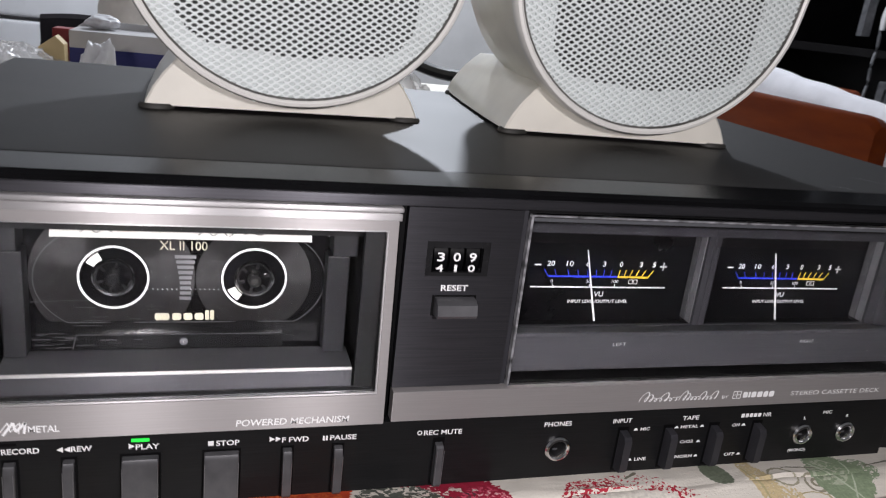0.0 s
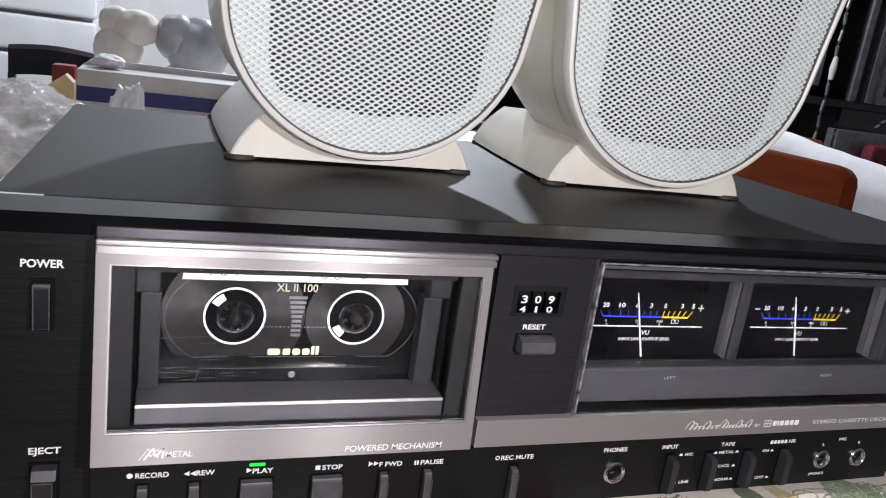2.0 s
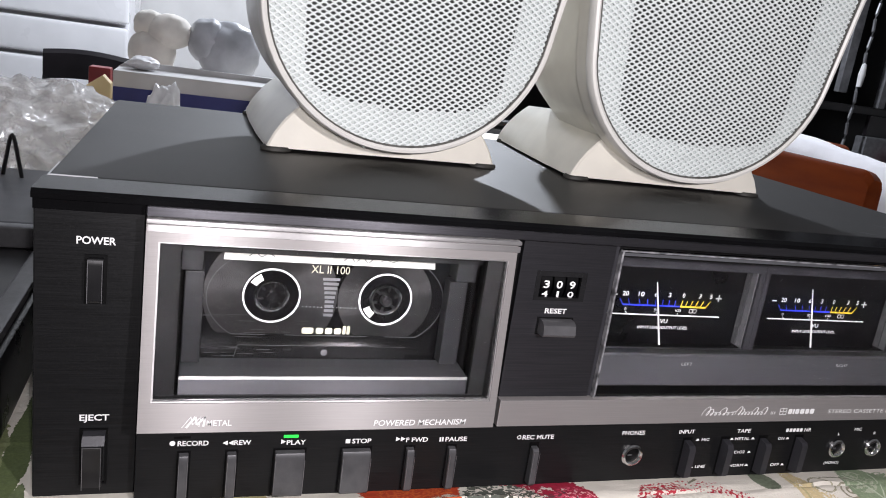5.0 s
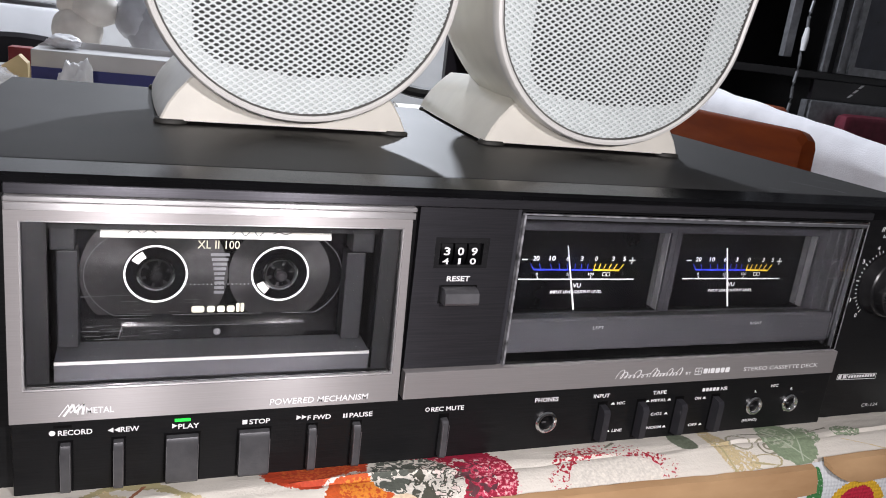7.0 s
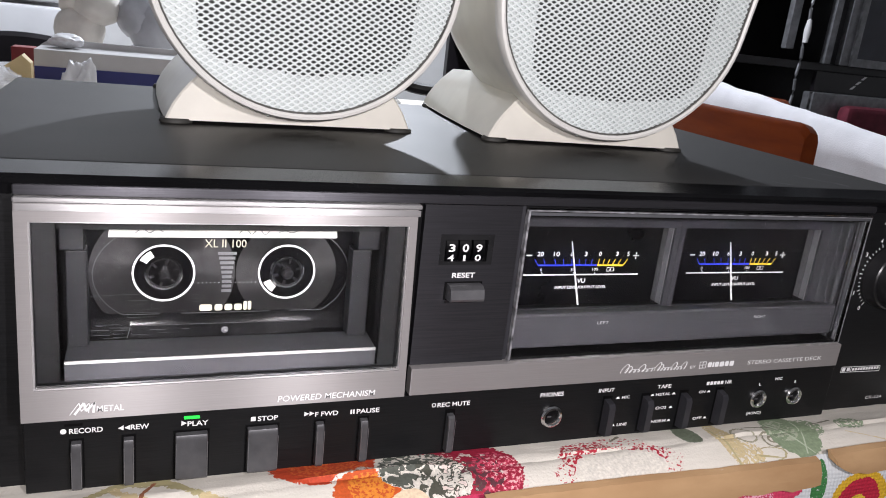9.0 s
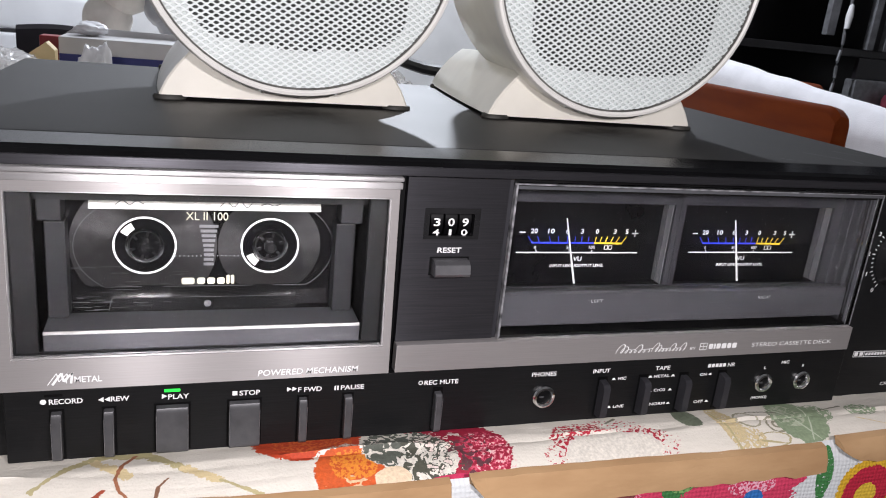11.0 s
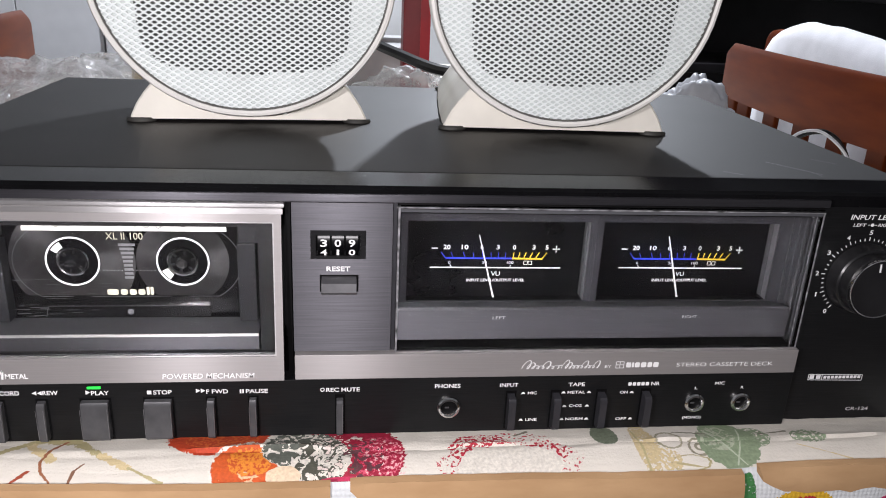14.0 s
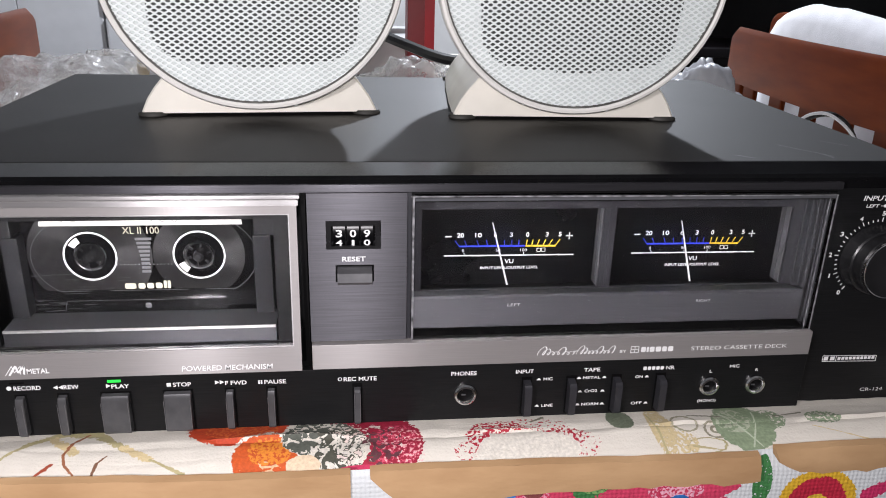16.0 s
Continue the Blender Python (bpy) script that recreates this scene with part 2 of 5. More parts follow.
    for x0, y0, x1, y1, w, tint in strokes:
        ba = ((x1 - x0) / 1000, (y1 - y0) / 1000, 0.0)
        pa = vector_node("SUBTRACT", plan.outputs[0], (x0 / 1000, y0 / 1000, 0.0))
        along = math_node("DIVIDE", vector_node("DOT_PRODUCT", pa, ba, out=1), ba[0] ** 2 + ba[1] ** 2)
        along = math_node("MINIMUM", math_node("MAXIMUM", along, 0.0), 1.0)
        off = vector_node("SCALE", ba, scale=along)
        d = vector_node("LENGTH", vector_node("SUBTRACT", pa, off), out=1)
        d = math_node("ADD", d, math_node("MULTIPLY", math_node("SUBTRACT", wob.outputs[0], 0.5), w / 700))
        d = math_node("ADD", d, math_node("MULTIPLY", math_node("SUBTRACT", fine.outputs[0], 0.5), w / 900))
        mix = nt.nodes.new("ShaderNodeMix")
        mix.data_type = "RGBA"
        nt.links.new(math_node("LESS_THAN", d, w / 2000), mix.inputs[0])
        nt.links.new(colour, mix.inputs[6])
        mix.inputs[7].default_value = (*tint, 1)
        colour = mix.outputs[2]
    nt.links.new(colour, p.inputs["Base Color"])
    wv = nt.nodes.new("ShaderNodeTexNoise")
    wv.inputs["Scale"].default_value, wv.inputs["Detail"].default_value = weave, 3
    nt.links.new(geo.outputs["Position"], wv.inputs["Vector"])
    b = nt.nodes.new("ShaderNodeBump")
    b.inputs["Strength"].default_value, b.inputs["Distance"].default_value = 0.5, 0.0005
    nt.links.new(wv.outputs[0], b.inputs["Height"])
    fold = nt.nodes.new("ShaderNodeTexNoise")
    fold.inputs["Scale"].default_value, fold.inputs["Detail"].default_value, fold.inputs["Distortion"].default_value = 34, 4, 0.5
    fm = nt.nodes.new("ShaderNodeMapping")
    fm.inputs["Scale"].default_value = (0.2, 1.6, 1.6)
    nt.links.new(geo.outputs["Position"], fm.inputs["Vector"])
    nt.links.new(fm.outputs[0], fold.inputs["Vector"])
    b2 = nt.nodes.new("ShaderNodeBump")
    b2.inputs["Strength"].default_value, b2.inputs["Distance"].default_value = 0.45, 0.004
    nt.links.new(fold.outputs[0], b2.inputs["Height"])
    if knit:
        last = b
        for turn in (0.0, 90.0):
            rib = nt.nodes.new("ShaderNodeTexWave")
            rib.inputs["Scale"].default_value, rib.inputs["Distortion"].default_value = knit, 1.5
            rm = nt.nodes.new("ShaderNodeMapping")
            rm.inputs["Rotation"].default_value = (0, radians(turn), 0)
            nt.links.new(geo.outputs["Position"], rm.inputs["Vector"])
            nt.links.new(rm.outputs[0], rib.inputs["Vector"])
            b = nt.nodes.new("ShaderNodeBump")
            b.inputs["Strength"].default_value, b.inputs["Distance"].default_value = 0.28, 0.0004
            nt.links.new(rib.outputs[1], b.inputs["Height"])
            nt.links.new(last.outputs[0], b.inputs["Normal"])
            last = b
    nt.links.new(b.outputs[0], b2.inputs["Normal"])
    nt.links.new(b2.outputs[0], p.inputs["Normal"])
    return m


RED, PINK, GREEN, OLIVE, BROWN, DARKG = ((0.55, 0.03, 0.035), (0.62, 0.05, 0.12), (0.2, 0.27, 0.13),
                                                     (0.42, 0.37, 0.2), (0.3, 0.12, 0.06), (0.1, 0.11, 0.09))
CREAM_CLOTH = (0.74, 0.70, 0.62)
CRIMSON, LEAFRED, PALEGREEN, TAN, GREYINK = (0.36, 0.015, 0.045), (0.52, 0.06, 0.02), (0.25, 0.32, 0.2), (0.6, 0.49, 0.28), (0.2, 0.19, 0.14)
TOP_CLOTH = printed_cloth("floral_cotton_cloth", CREAM_CLOTH, [
    (-95, 3, 20.5, 15, LEAFRED, 0.3, 0), (-93, 0, 15, 8, (0.6, 0.12, 0.03), 0.8, 0.52),
    (-82, -21, 15, 17.5, CREAM_CLOTH, 0.4, 0.4), (-82, -21, 13, 16, (0.6, 0.1, 0.02), 0.3, 0), (-80, -16, 9, 9, (0.72, 0.24, 0.03), 0.9, 0.47), (-84, -27, 9, 6, (0.75, 0.5, 0.3), 1.2, 0.58),
    (-46, 0, 22, 6, CRIMSON, 0.5, 0), (-36, -14, 17, 19, CRIMSON, 0.3, 0), (-30, -16, 10, 15, (0.6, 0.08, 0.14), 0.6, 0.5), (-27, -18, 9, 14, (0.75, 0.45, 0.45), 0.7, 0.57),
    (-60, -9, 17, 12, CREAM_CLOTH, 0.7, 0), (-52, -16, 12, 15, CREAM_CLOTH, 0.7, 0), (-60, -9, 17, 12, DARKG, 1.0, 0.47), (-50, -17, 15, 15, (0.08, 0.08, 0.06), 1.0, 0.5), (-42, -14, 15, 16, (0.78, 0.66, 0.6), 1.1, 0.56), (-36, -16, 8, 12, (0.12, 0.04, 0.05), 1.2, 0.53),
    (-67, -25, 7, 6, (0.76, 0.6, 0.42), 0.6, 0), (-44, -29, 10, 3, (0.55, 0.03, 0.1), 0.5, 0),
    (25, -24, 30, 24, (0.42, 0.03, 0.05), 0.7, 0.585), (12, -11, 14, 9, (0.4, 0.02, 0.04), 0.9, 0.49), (40, -14, 10, 6, (0.4, 0.02, 0.04), 0.9, 0.5), (24, -24, 22, 15, CREAM_CLOTH, 0.6, 0.3),
    (67, -4, 6, 7, (0.17, 0.2, 0.14), 0.5, 0), (94, -9, 6, 6, (0.36, 0.34, 0.24), 0.15, -0.68), (106, -14, 5, 6, (0.3, 0.28, 0.2), 0.15, -0.62), (106, -14, 2.2, 2.6, (0.3, 0.28, 0.2), 0.1, -0.2), (100, -24, 9, 5, OLIVE, 0.2, -0.74), (83, -12, 5, 18, TAN, 0.7, 0.4), (90, -22, 6, 8, TAN, 0.7, 0.48),
    (120, -12, 13, 17, PALEGREEN, 0.6, 0), (116, -8, 8, 8, (0.42, 0.46, 0.34), 1.0, 0.5), (133, -8, 8, 7, PALEGREEN, 0.7, 0.44), (158, -8, 8, 5, PALEGREEN, 0.8, 0.46),
    (-236, 40, 5, 46, (0.10, 0.13, 0.05), 1.0, 0), (-246, 20, 6, 40, (0.2, 0.23, 0.11), 1.0, 0), (-258, 60, 9, 40, (0.07, 0.09, 0.04), 1.0, 0), (-238, -18, 6, 16, (0.3, 0.33, 0.18), 0.9, 0), (-231, -6, 3, 22, (0.12, 0.15, 0.07), 0.8, 0), (-252, -20, 4, 14, (0.25, 0.28, 0.15), 0.9, 0),
    (-290, 150, 40, 40, GREEN, 0.9, 0.5), (-300, 10, 30, 30, OLIVE, 0.8, 0.48), (260, 30, 40, 30, GREEN, 0.9, 0.5), (250, 160, 40, 40, RED, 0.9, 0.5)],
    strokes=[(-184, -16, -176, -6, 2.2, OLIVE), (-176, -6, -166, 1, 3.0, OLIVE), (-166, 1, -150, 0, 3.2, OLIVE), (-150, 0, -138, -10, 3.6, OLIVE), (-138, -10, -126, -18, 3.2, TAN), (-126, -18, -113, -27, 1.8, OLIVE),
             (-166, -3, -156, -12, 4.0, TAN), (-154, 0, -158, -6, 1.0, BROWN), (-158, -6, -159.5, -13, 1.2, BROWN), (-159.5, -13, -158, -19, 1.4, BROWN), (-158, -19, -154, -25, 1.2, BROWN), (-143, -15, -146, -19, 1.0, (0.2, 0.1, 0.06)), (-146, -19, -147, -27, 1.3, (0.2, 0.1, 0.06)), (-163, -19, -171, -28, 1.8, (0.3, 0.06, 0.03)),
             (-200, -14, -188, -26, 2.6, OLIVE), (-212, -6, -200, -14, 2.0, OLIVE), (98, -3, 112, -5, 0.9, GREYINK), (94, -24, 106, -27, 0.9, OLIVE), (80, -2, 82, -29, 1.0, OLIVE),
             (112, -2, 124, -26, 0.7, (0.45, 0.5, 0.38)), (128, -2, 120, -26, 0.7, (0.45, 0.5, 0.38)), (136, -6, 150, -4, 0.9, GREYINK), (150, -14, 172, -24, 0.7, TAN), (28, -3, 34, 0, 0.9, GREYINK)])
LEAF, BLUE_THREAD = (0.05, 0.2, 0.06), (0.03, 0.17, 0.5)
LOW_CLOTH = printed_cloth("embroidered_white_cloth", (0.66, 0.69, 0.7), [
    (22, -53, 30, 13, PINK, 0.4, 0), (22, -49, 9, 5, (0.75, 0.3, 0.4), 0.6, 0.48), (12, -46, 5, 5, BLUE_THREAD, 0.4, 0), (24, -46, 4, 3, (0.2, 0.05, 0.05), 0.4, 0),
    (52, -46, 12, 6, LEAF, 0.5, 0), (50, -45, 6, 3, (0.2, 0.36, 0.12), 0.5, 0.45), (62, -43, 8, 3, BLUE_THREAD, 0.5, 0), (76, -55, 30, 12, PINK, 0.4, 0), (98, -46, 14, 7, PINK, 0.5, 0), (84, -48, 12, 5, (0.8, 0.4, 0.5), 0.6, 0.5), (86, -55, 5, 5, BLUE_THREAD, 0.4, 0),
    (121, -46, 4, 13, LEAF, 0.9, 0.35), (146, -57, 17, 16, (0.7, 0.42, 0.03), 0.3, 0), (146, -58, 13, 13, (0.5, 0.02, 0.05), 0.3, 0), (146, -60, 6, 6, (0.75, 0.5, 0.05), 0.3, 0),
    (-36, -53, 7, 6, LEAF, 0.8, 0.4), (-14, -55, 16, 11, PINK, 0.5, 0), (-100, -53, 18, 10, RED, 0.6, 0), (-62, -55, 12, 8, (0.7, 0.4, 0.05), 0.6, 0), (-160, -51, 20, 10, LEAF, 0.8, 0.45)],
    weave=1400.0, strokes=[(168, -56, 190, -44, 4.5, (0.55, 0.03, 0.12)), (112, -36, 116, -44, 1.2, (0.6, 0.5, 0.1))], knit=170.0)


# ---- mesh helpers, all in millimetres of the plan ----
def thing(name, base, label, category, group="", kind="", rz=0.0):
    ob = new(name)
    ob.empty_display_size = 0.01
    ob.matrix_basis = pose(base[0] / 1000, base[1] / 1000, base[2] / 1000 + ZD, 0, 0, rz)
    ob["base"] = [float(v) for v in base]
    return tagged(ob, label, category, group, kind)


def finish(bm, name, material, smooth):
    """The bmesh as a mesh; with smooth degrees given, rounded edges shade softly while large flat faces stay flat."""
    me = bpy.data.meshes.new(name)
    bmesh.ops.recalc_face_normals(bm, faces=bm.faces[:])
    custom = []
    if smooth:
        bm.normal_update()
        limit = math.cos(radians(smooth))
        area = {f: f.calc_area() for f in bm.faces}
        for f in bm.faces:
            f.smooth = True
            for loop in f.loops:
                n = Vector((0, 0, 0))
                for g in loop.vert.link_faces:
                    if g.normal.dot(f.normal) >= limit:
                        n += g.normal * area[g]
                custom.append(n.normalized() if n.length > 1e-12 else f.normal.copy())
    bm.to_mesh(me)
    bm.free()
    if smooth:
        me.normals_split_custom_set(custom)
    me.materials.append(material)
    return me


def part(name, bm, material, parent, label="", smooth=35, local=False, kind=""):
    """Links a bmesh as one mesh object under a thing or a part; plan coordinates unless local."""
    top = parent
    while top.parent:
        top = top.parent
    base = Vector((0, 0, 0)) if local else Vector(top["base"])
    for v in bm.verts:
        v.co = (v.co - base) / 1000
    ob = new(name, finish(bm, name, material, smooth))
    ob.parent = parent
    return tagged(ob, label, "", "", kind)


def single(name, bm, material, label, category, group="", kind="", smooth=35):
    """A thing of one mesh, its origin at the middle of its foot."""
    xs, ys, zs = zip(*[v.co for v in bm.verts])
    base = Vector(((min(xs) + max(xs)) / 2, (min(ys) + max(ys)) / 2, min(zs)))
    for v in bm.verts:
        v.co = (v.co - base) / 1000
    ob = new(name, finish(bm, name, material, smooth))
    ob.location = base / 1000 + Vector((0, 0, ZD))
    return tagged(ob, label, category, group, kind)


def box(bm, x0, x1, y0, y1, z0, z1, bevel=0.0, seg=2):
    v = [bm.verts.new((x, y, z)) for x in (x0, x1) for y in (y0, y1) for z in (z0, z1)]
    fs = [bm.faces.new([v[i] for i in q]) for q in ((0, 1, 3, 2), (4, 6, 7, 5), (0, 4, 5, 1), (2, 3, 7, 6), (0, 2, 6, 4), (1, 5, 7, 3))]
    if bevel:
        es = list({e for f in fs for e in f.edges})
        bmesh.ops.bevel(bm, geom=es, offset=bevel, segments=seg, affect="EDGES", profile=0.5)
    return bm


def BX(*a, **k):
    return box(bmesh.new(), *a, **k)


def frame_plate(bm, x0, x1, z0, z1, hx0, hx1, hz0, hz1, y0, y1):
    """A plate with one rectangular hole, as a single closed mesh."""
    rings = []
    for y in (y0, y1):
        for a, b, c, d in ((x0, x1, z0, z1), (hx0, hx1, hz0, hz1)):
            rings.append([bm.verts.new(p) for p in ((a, y, c), (b, y, c), (b, y, d), (a, y, d))])
    fo, fi, bo, bi = rings
    for k in range(4):
        j = (k + 1) % 4
        for q in ((fo[k], fo[j], fi[j], fi[k]), (bo[k], bi[k], bi[j], bo[j]), (fo[k], bo[k], bo[j], fo[j]), (fi[k], fi[j], bi[j], bi[k])):
            bm.faces.new(q)
    return bm


def prism(bm, pts, y0, y1):
    """A polygon of (x, z) points, drawn out from y0 to y1."""
    a = [bm.verts.new((x, y0, z)) for x, z in pts]
    b = [bm.verts.new((x, y1, z)) for x, z in pts]
    bm.faces.new(a)
    bm.faces.new(b[::-1])
    for k in range(len(pts)):
        j = (k + 1) % len(pts)
        bm.faces.new((a[k], b[k], b[j], a[j]))
    return bm


def prism_x(bm, pts, x0, x1):
    """A polygon of (y, z) points, drawn out from x0 to x1."""
    a = [bm.verts.new((x0, y, z)) for y, z in pts]
    b = [bm.verts.new((x1, y, z)) for y, z in pts]
    bm.faces.new(a)
    bm.faces.new(b[::-1])
    for k in range(len(pts)):
        j = (k + 1) % len(pts)
        bm.faces.new((a[k], b[k], b[j], a[j]))
    return bm


def lathe(bm, cx, cz, profile, seg=40):
    """A profile of (radius, y) turned about the front-to-back axis through (cx, cz)."""
    rings = []
    for r, y in profile:
        if r < 1e-4:
            rings.append([bm.verts.new((cx, y, cz))])
        else:
            rings.append([bm.verts.new((cx + r * math.cos(2 * math.pi * k / seg), y, cz + r * math.sin(2 * math.pi * k / seg))) for k in range(seg)])
    for a, b in zip(rings, rings[1:]):
        for k in range(seg):
            j = (k + 1) % seg
            if len(a) == 1 and len(b) > 1:
                bm.faces.new((a[0], b[k], b[j]))
            elif len(b) == 1 and len(a) > 1:
                bm.faces.new((a[k], b[0], a[j]))
            elif len(a) > 1:
                bm.faces.new((a[k], b[k], b[j], a[j]))
    return bm


def tube(bm, pts, r, seg=8):
    pts = [Vector(p) for p in pts]
    rings = []
    for k, p in enumerate(pts):
        d = (pts[min(k + 1, len(pts) - 1)] - pts[max(k - 1, 0)]).normalized()
        u = d.cross(Vector((0, 0, 1)))
        u = u.normalized() if u.length > 1e-3 else Vector((1, 0, 0))
        w = d.cross(u)
        rings.append([bm.verts.new(p + r * (math.cos(2 * math.pi * i / seg) * u + math.sin(2 * math.pi * i / seg) * w)) for i in range(seg)])
    for a, b in zip(rings, rings[1:]):
        for i in range(seg):
            bm.faces.new((a[i], a[(i + 1) % seg], b[(i + 1) % seg], b[i]))
    bm.faces.new(rings[0])
    bm.faces.new(rings[-1][::-1])
    return bm


def smooth_line(pts, n=8):
    """A Catmull-Rom line through the points."""
    P = [Vector(p) for p in pts]
    P = [2 * P[0] - P[1]] + P + [2 * P[-1] - P[-2]]
    out = []
    for a, b, c, d in zip(P, P[1:], P[2:], P[3:]):
        for k in range(n):
            t = k / n
            out.append(0.5 * (2 * b + (c - a) * t + (2 * a - 5 * b + 4 * c - d) * t * t + (3 * b - a - 3 * c + d) * t ** 3))
    return out + [P[-2]]


def lettering(words, x0, x1, zc, height, y, material, parent, name="lettering", shear=0.0, bold=0.0, local=False):
    """Printed words, fitted to the width x0..x1 and the height of a capital, just in front of the face at y."""
    cu = bpy.data.curves.new("type", "FONT")
    cu.body, cu.size, cu.shear, cu.offset, cu.resolution_u = words, 1.0, shear, bold, 3
    ob = bpy.data.objects.new("type", cu)
    scene.collection.objects.link(ob)
    dg = bpy.context.evaluated_depsgraph_get()
    me = bpy.data.meshes.new_from_object(ob.evaluated_get(dg))
    bpy.data.objects.remove(ob)
    bm = bmesh.new()
    bm.from_mesh(me)
    xs = [v.co.x for v in bm.verts]
    lo, hi = min(xs), max(xs)
    for v in bm.verts:
        v.co = Vector((x0 + (v.co.x - lo) / (hi - lo) * (x1 - x0), y - 0.06, zc + (v.co.y - 0.345) / 0.69 * height))
    return part(name, bm, material, parent, local=local, smooth=0)


def tilt(bm):
    """Leans the door's parts out towards their foot."""
    for v in bm.verts:
        v.co.y -= 4.6 * (88.0 - v.co.z) / 71.0
    return bm


def flat(bm, pts, y):
    bm.faces.new([bm.verts.new((x, y, z)) for x, z in pts])
    return bm


def strip(bm, x0, z0, x1, z1, w, y):
    d = Vector((x1 - x0, z1 - z0)).normalized() * w / 2
    return flat(bm, [(x0 - d.y, z0 + d.x), (x0 + d.y, z0 - d.x), (x1 + d.y, z1 - d.x), (x1 - d.y, z1 + d.x)], y)


def bar_sign(x0, x1, zc, height, y, material, parent, cells=6, name="printed_mark", slant=0.0):
    """A mark that is not lettered: a row of plain blocks. cells: how many, or (width, height, gap below) for each."""
    if isinstance(cells, int):
        cells = [(1.0, 1.0, 0.0)] * cells
    total, x, bm = sum(c[0] for c in cells), x0, bmesh.new()
    for w, h, low in cells:
        w = w / total * (x1 - x0)
        a, b, z0 = x + 0.1 * w, x + 0.9 * w, zc - height / 2 + low * height
        z1, c = z0 + h * height, min(0.18 * w, 0.15 * height)
        k = slant * (z1 - z0)
        flat(bm, [(a + c, z0), (b - c, z0), (b, z0 + c), (b + k, z1 - c), (b - c + k, z1), (a + c + k, z1), (a + k, z1 - c), (a, z0 + c)], y - 0.06)
        x += w
    return part(name, bm, material, parent, smooth=0)


# ---- the cassette deck ----
deck = thing("cassette_deck", (-9, 120, -13), "black and silver cassette deck with twin level meters", "cassette deck")
lid_bm = BX(-225, 200, 22.5, 250, 88, 95.5, bevel=1.2)
lid = part("lid", lid_bm, BLACK_LID, deck, "black satin metal lid with fine scratches")
part("side_panel", BX(-224.6, -222.6, 23, 249, -10, 89), BLACK_LID, deck)
part("side_panel", BX(197.6, 199.6, 23, 249, -10, 89), BLACK_LID, deck)
part("rear_panel", BX(-222, 197, 246, 248.5, -10, 89), BLACK_PLASTIC, deck)
part("bottom_plate", BX(-222, 197, 23, 246, -12.8, -9), BLACK_PLASTIC, deck)
# fine scratches on the lid's front corner
for x, y, u, v in ((150, 52, 158, 40), (158, 40, 165, 30), (176, 60, 184, 50), (120, 33, 127, 27), (162, 34, 163, 27)):
    bm = bmesh.new()
    d = Vector((u - x, v - y)).normalized() * 0.16
    bm.faces.new([bm.verts.new(p) for p in ((x - d.y, y + d.x, 95.55), (x + d.y, y - d.x, 95.55), (u + d.y, v - d.x, 95.55), (u - d.y, v + d.x, 95.55))])
    part("scratch", bm, DULL_METAL, lid, "pale hairline scratch", smooth=0)

part("worn_edge", BX(-224.6, -210, 22.3, 23.0, 95.0, 95.65), GREY_INK, lid, "paint worn bright along the edge", smooth=0)
part("worn_edge", BX(-225.15, -224.7, 23, 46, 94.6, 95.3), GREY_INK, lid, smooth=0)

# the moulded front: side panels set back, the middle block proud
PX0, PX1 = -226.0, 208.0
part("front_top_rail", prism_x(bmesh.new(), [(22, 86), (22, 95.4), (2.2, 95.4), (0.8, 94.2), (0.8, 92.6), (4, 92.6), (4, 88.6), (22, 88.6)], PX0, PX1), RAIL, deck, smooth=20)
part("top_trim_strip", BX(-193.5, 152, 0.2, 4, 89.2, 92.4, bevel=0.5), GREY_PANEL, deck, "brushed grey trim strip")
left = part("left_panel", BX(PX0, -193.8, 5.5, 22, -12.5, 92.4, bevel=0.5), BLACK_PANEL, deck, "black brushed panel")
right = part("right_panel", BX(152.0, PX1, 5.0, 22, -14.5, 92.4), BLACK_PANEL, deck, "black brushed panel")
lower = part("control_strip", BX(-193.6, 152, 0, 22, -12.5, 13.9, bevel=0.4), BLACK_PANEL, deck, "black lower control strip")
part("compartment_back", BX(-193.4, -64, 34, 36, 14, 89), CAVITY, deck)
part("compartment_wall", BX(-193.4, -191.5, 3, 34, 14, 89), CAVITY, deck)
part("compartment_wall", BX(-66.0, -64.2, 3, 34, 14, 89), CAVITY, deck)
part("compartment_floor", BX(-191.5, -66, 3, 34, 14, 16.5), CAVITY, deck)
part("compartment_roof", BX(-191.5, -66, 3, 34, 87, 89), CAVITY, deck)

# power and eject
lettering("POWER", -213.8, -202.2, 78.9, 2.4, 5.5, WHITE_INK, deck, "power_label", bold=0.02)
part("power_slot", frame_plate(bmesh.new(), -211.2, -204.6, 57.8, 74.4, -210.4, -205.4, 58.6, 73.6, 4.9, 5.6), CAVITY, deck)
part("power_button", prism_x(bmesh.new(), [(5.4, 58.8), (3.2, 58.8), (2.4, 60), (2.0, 71.5), (3.0, 73.4), (5.4, 73.4)], -210.2, -205.6), BLACK_PLASTIC, deck, "black rectangular push button")
lettering("EJECT", -211.8, -202.6, 17.1, 2.2, 5.5, WHITE_INK, deck, "eject_label", bold=0.02)
part("eject_slot", frame_plate(bmesh.new(), -211.6, -202.8, -8, 13.2, -210.8, -203.6, -7.2, 12.4, 4.9, 5.6), CAVITY, deck)
part("eject_lever", prism_x(bmesh.new(), [(5.4, -7), (1.0, -7), (0.0, 7.4), (-0.6, 9.2), (5.4, 11.6)], -210.2, -204.2), BLACK_PLASTIC, deck, "black wedge lever")

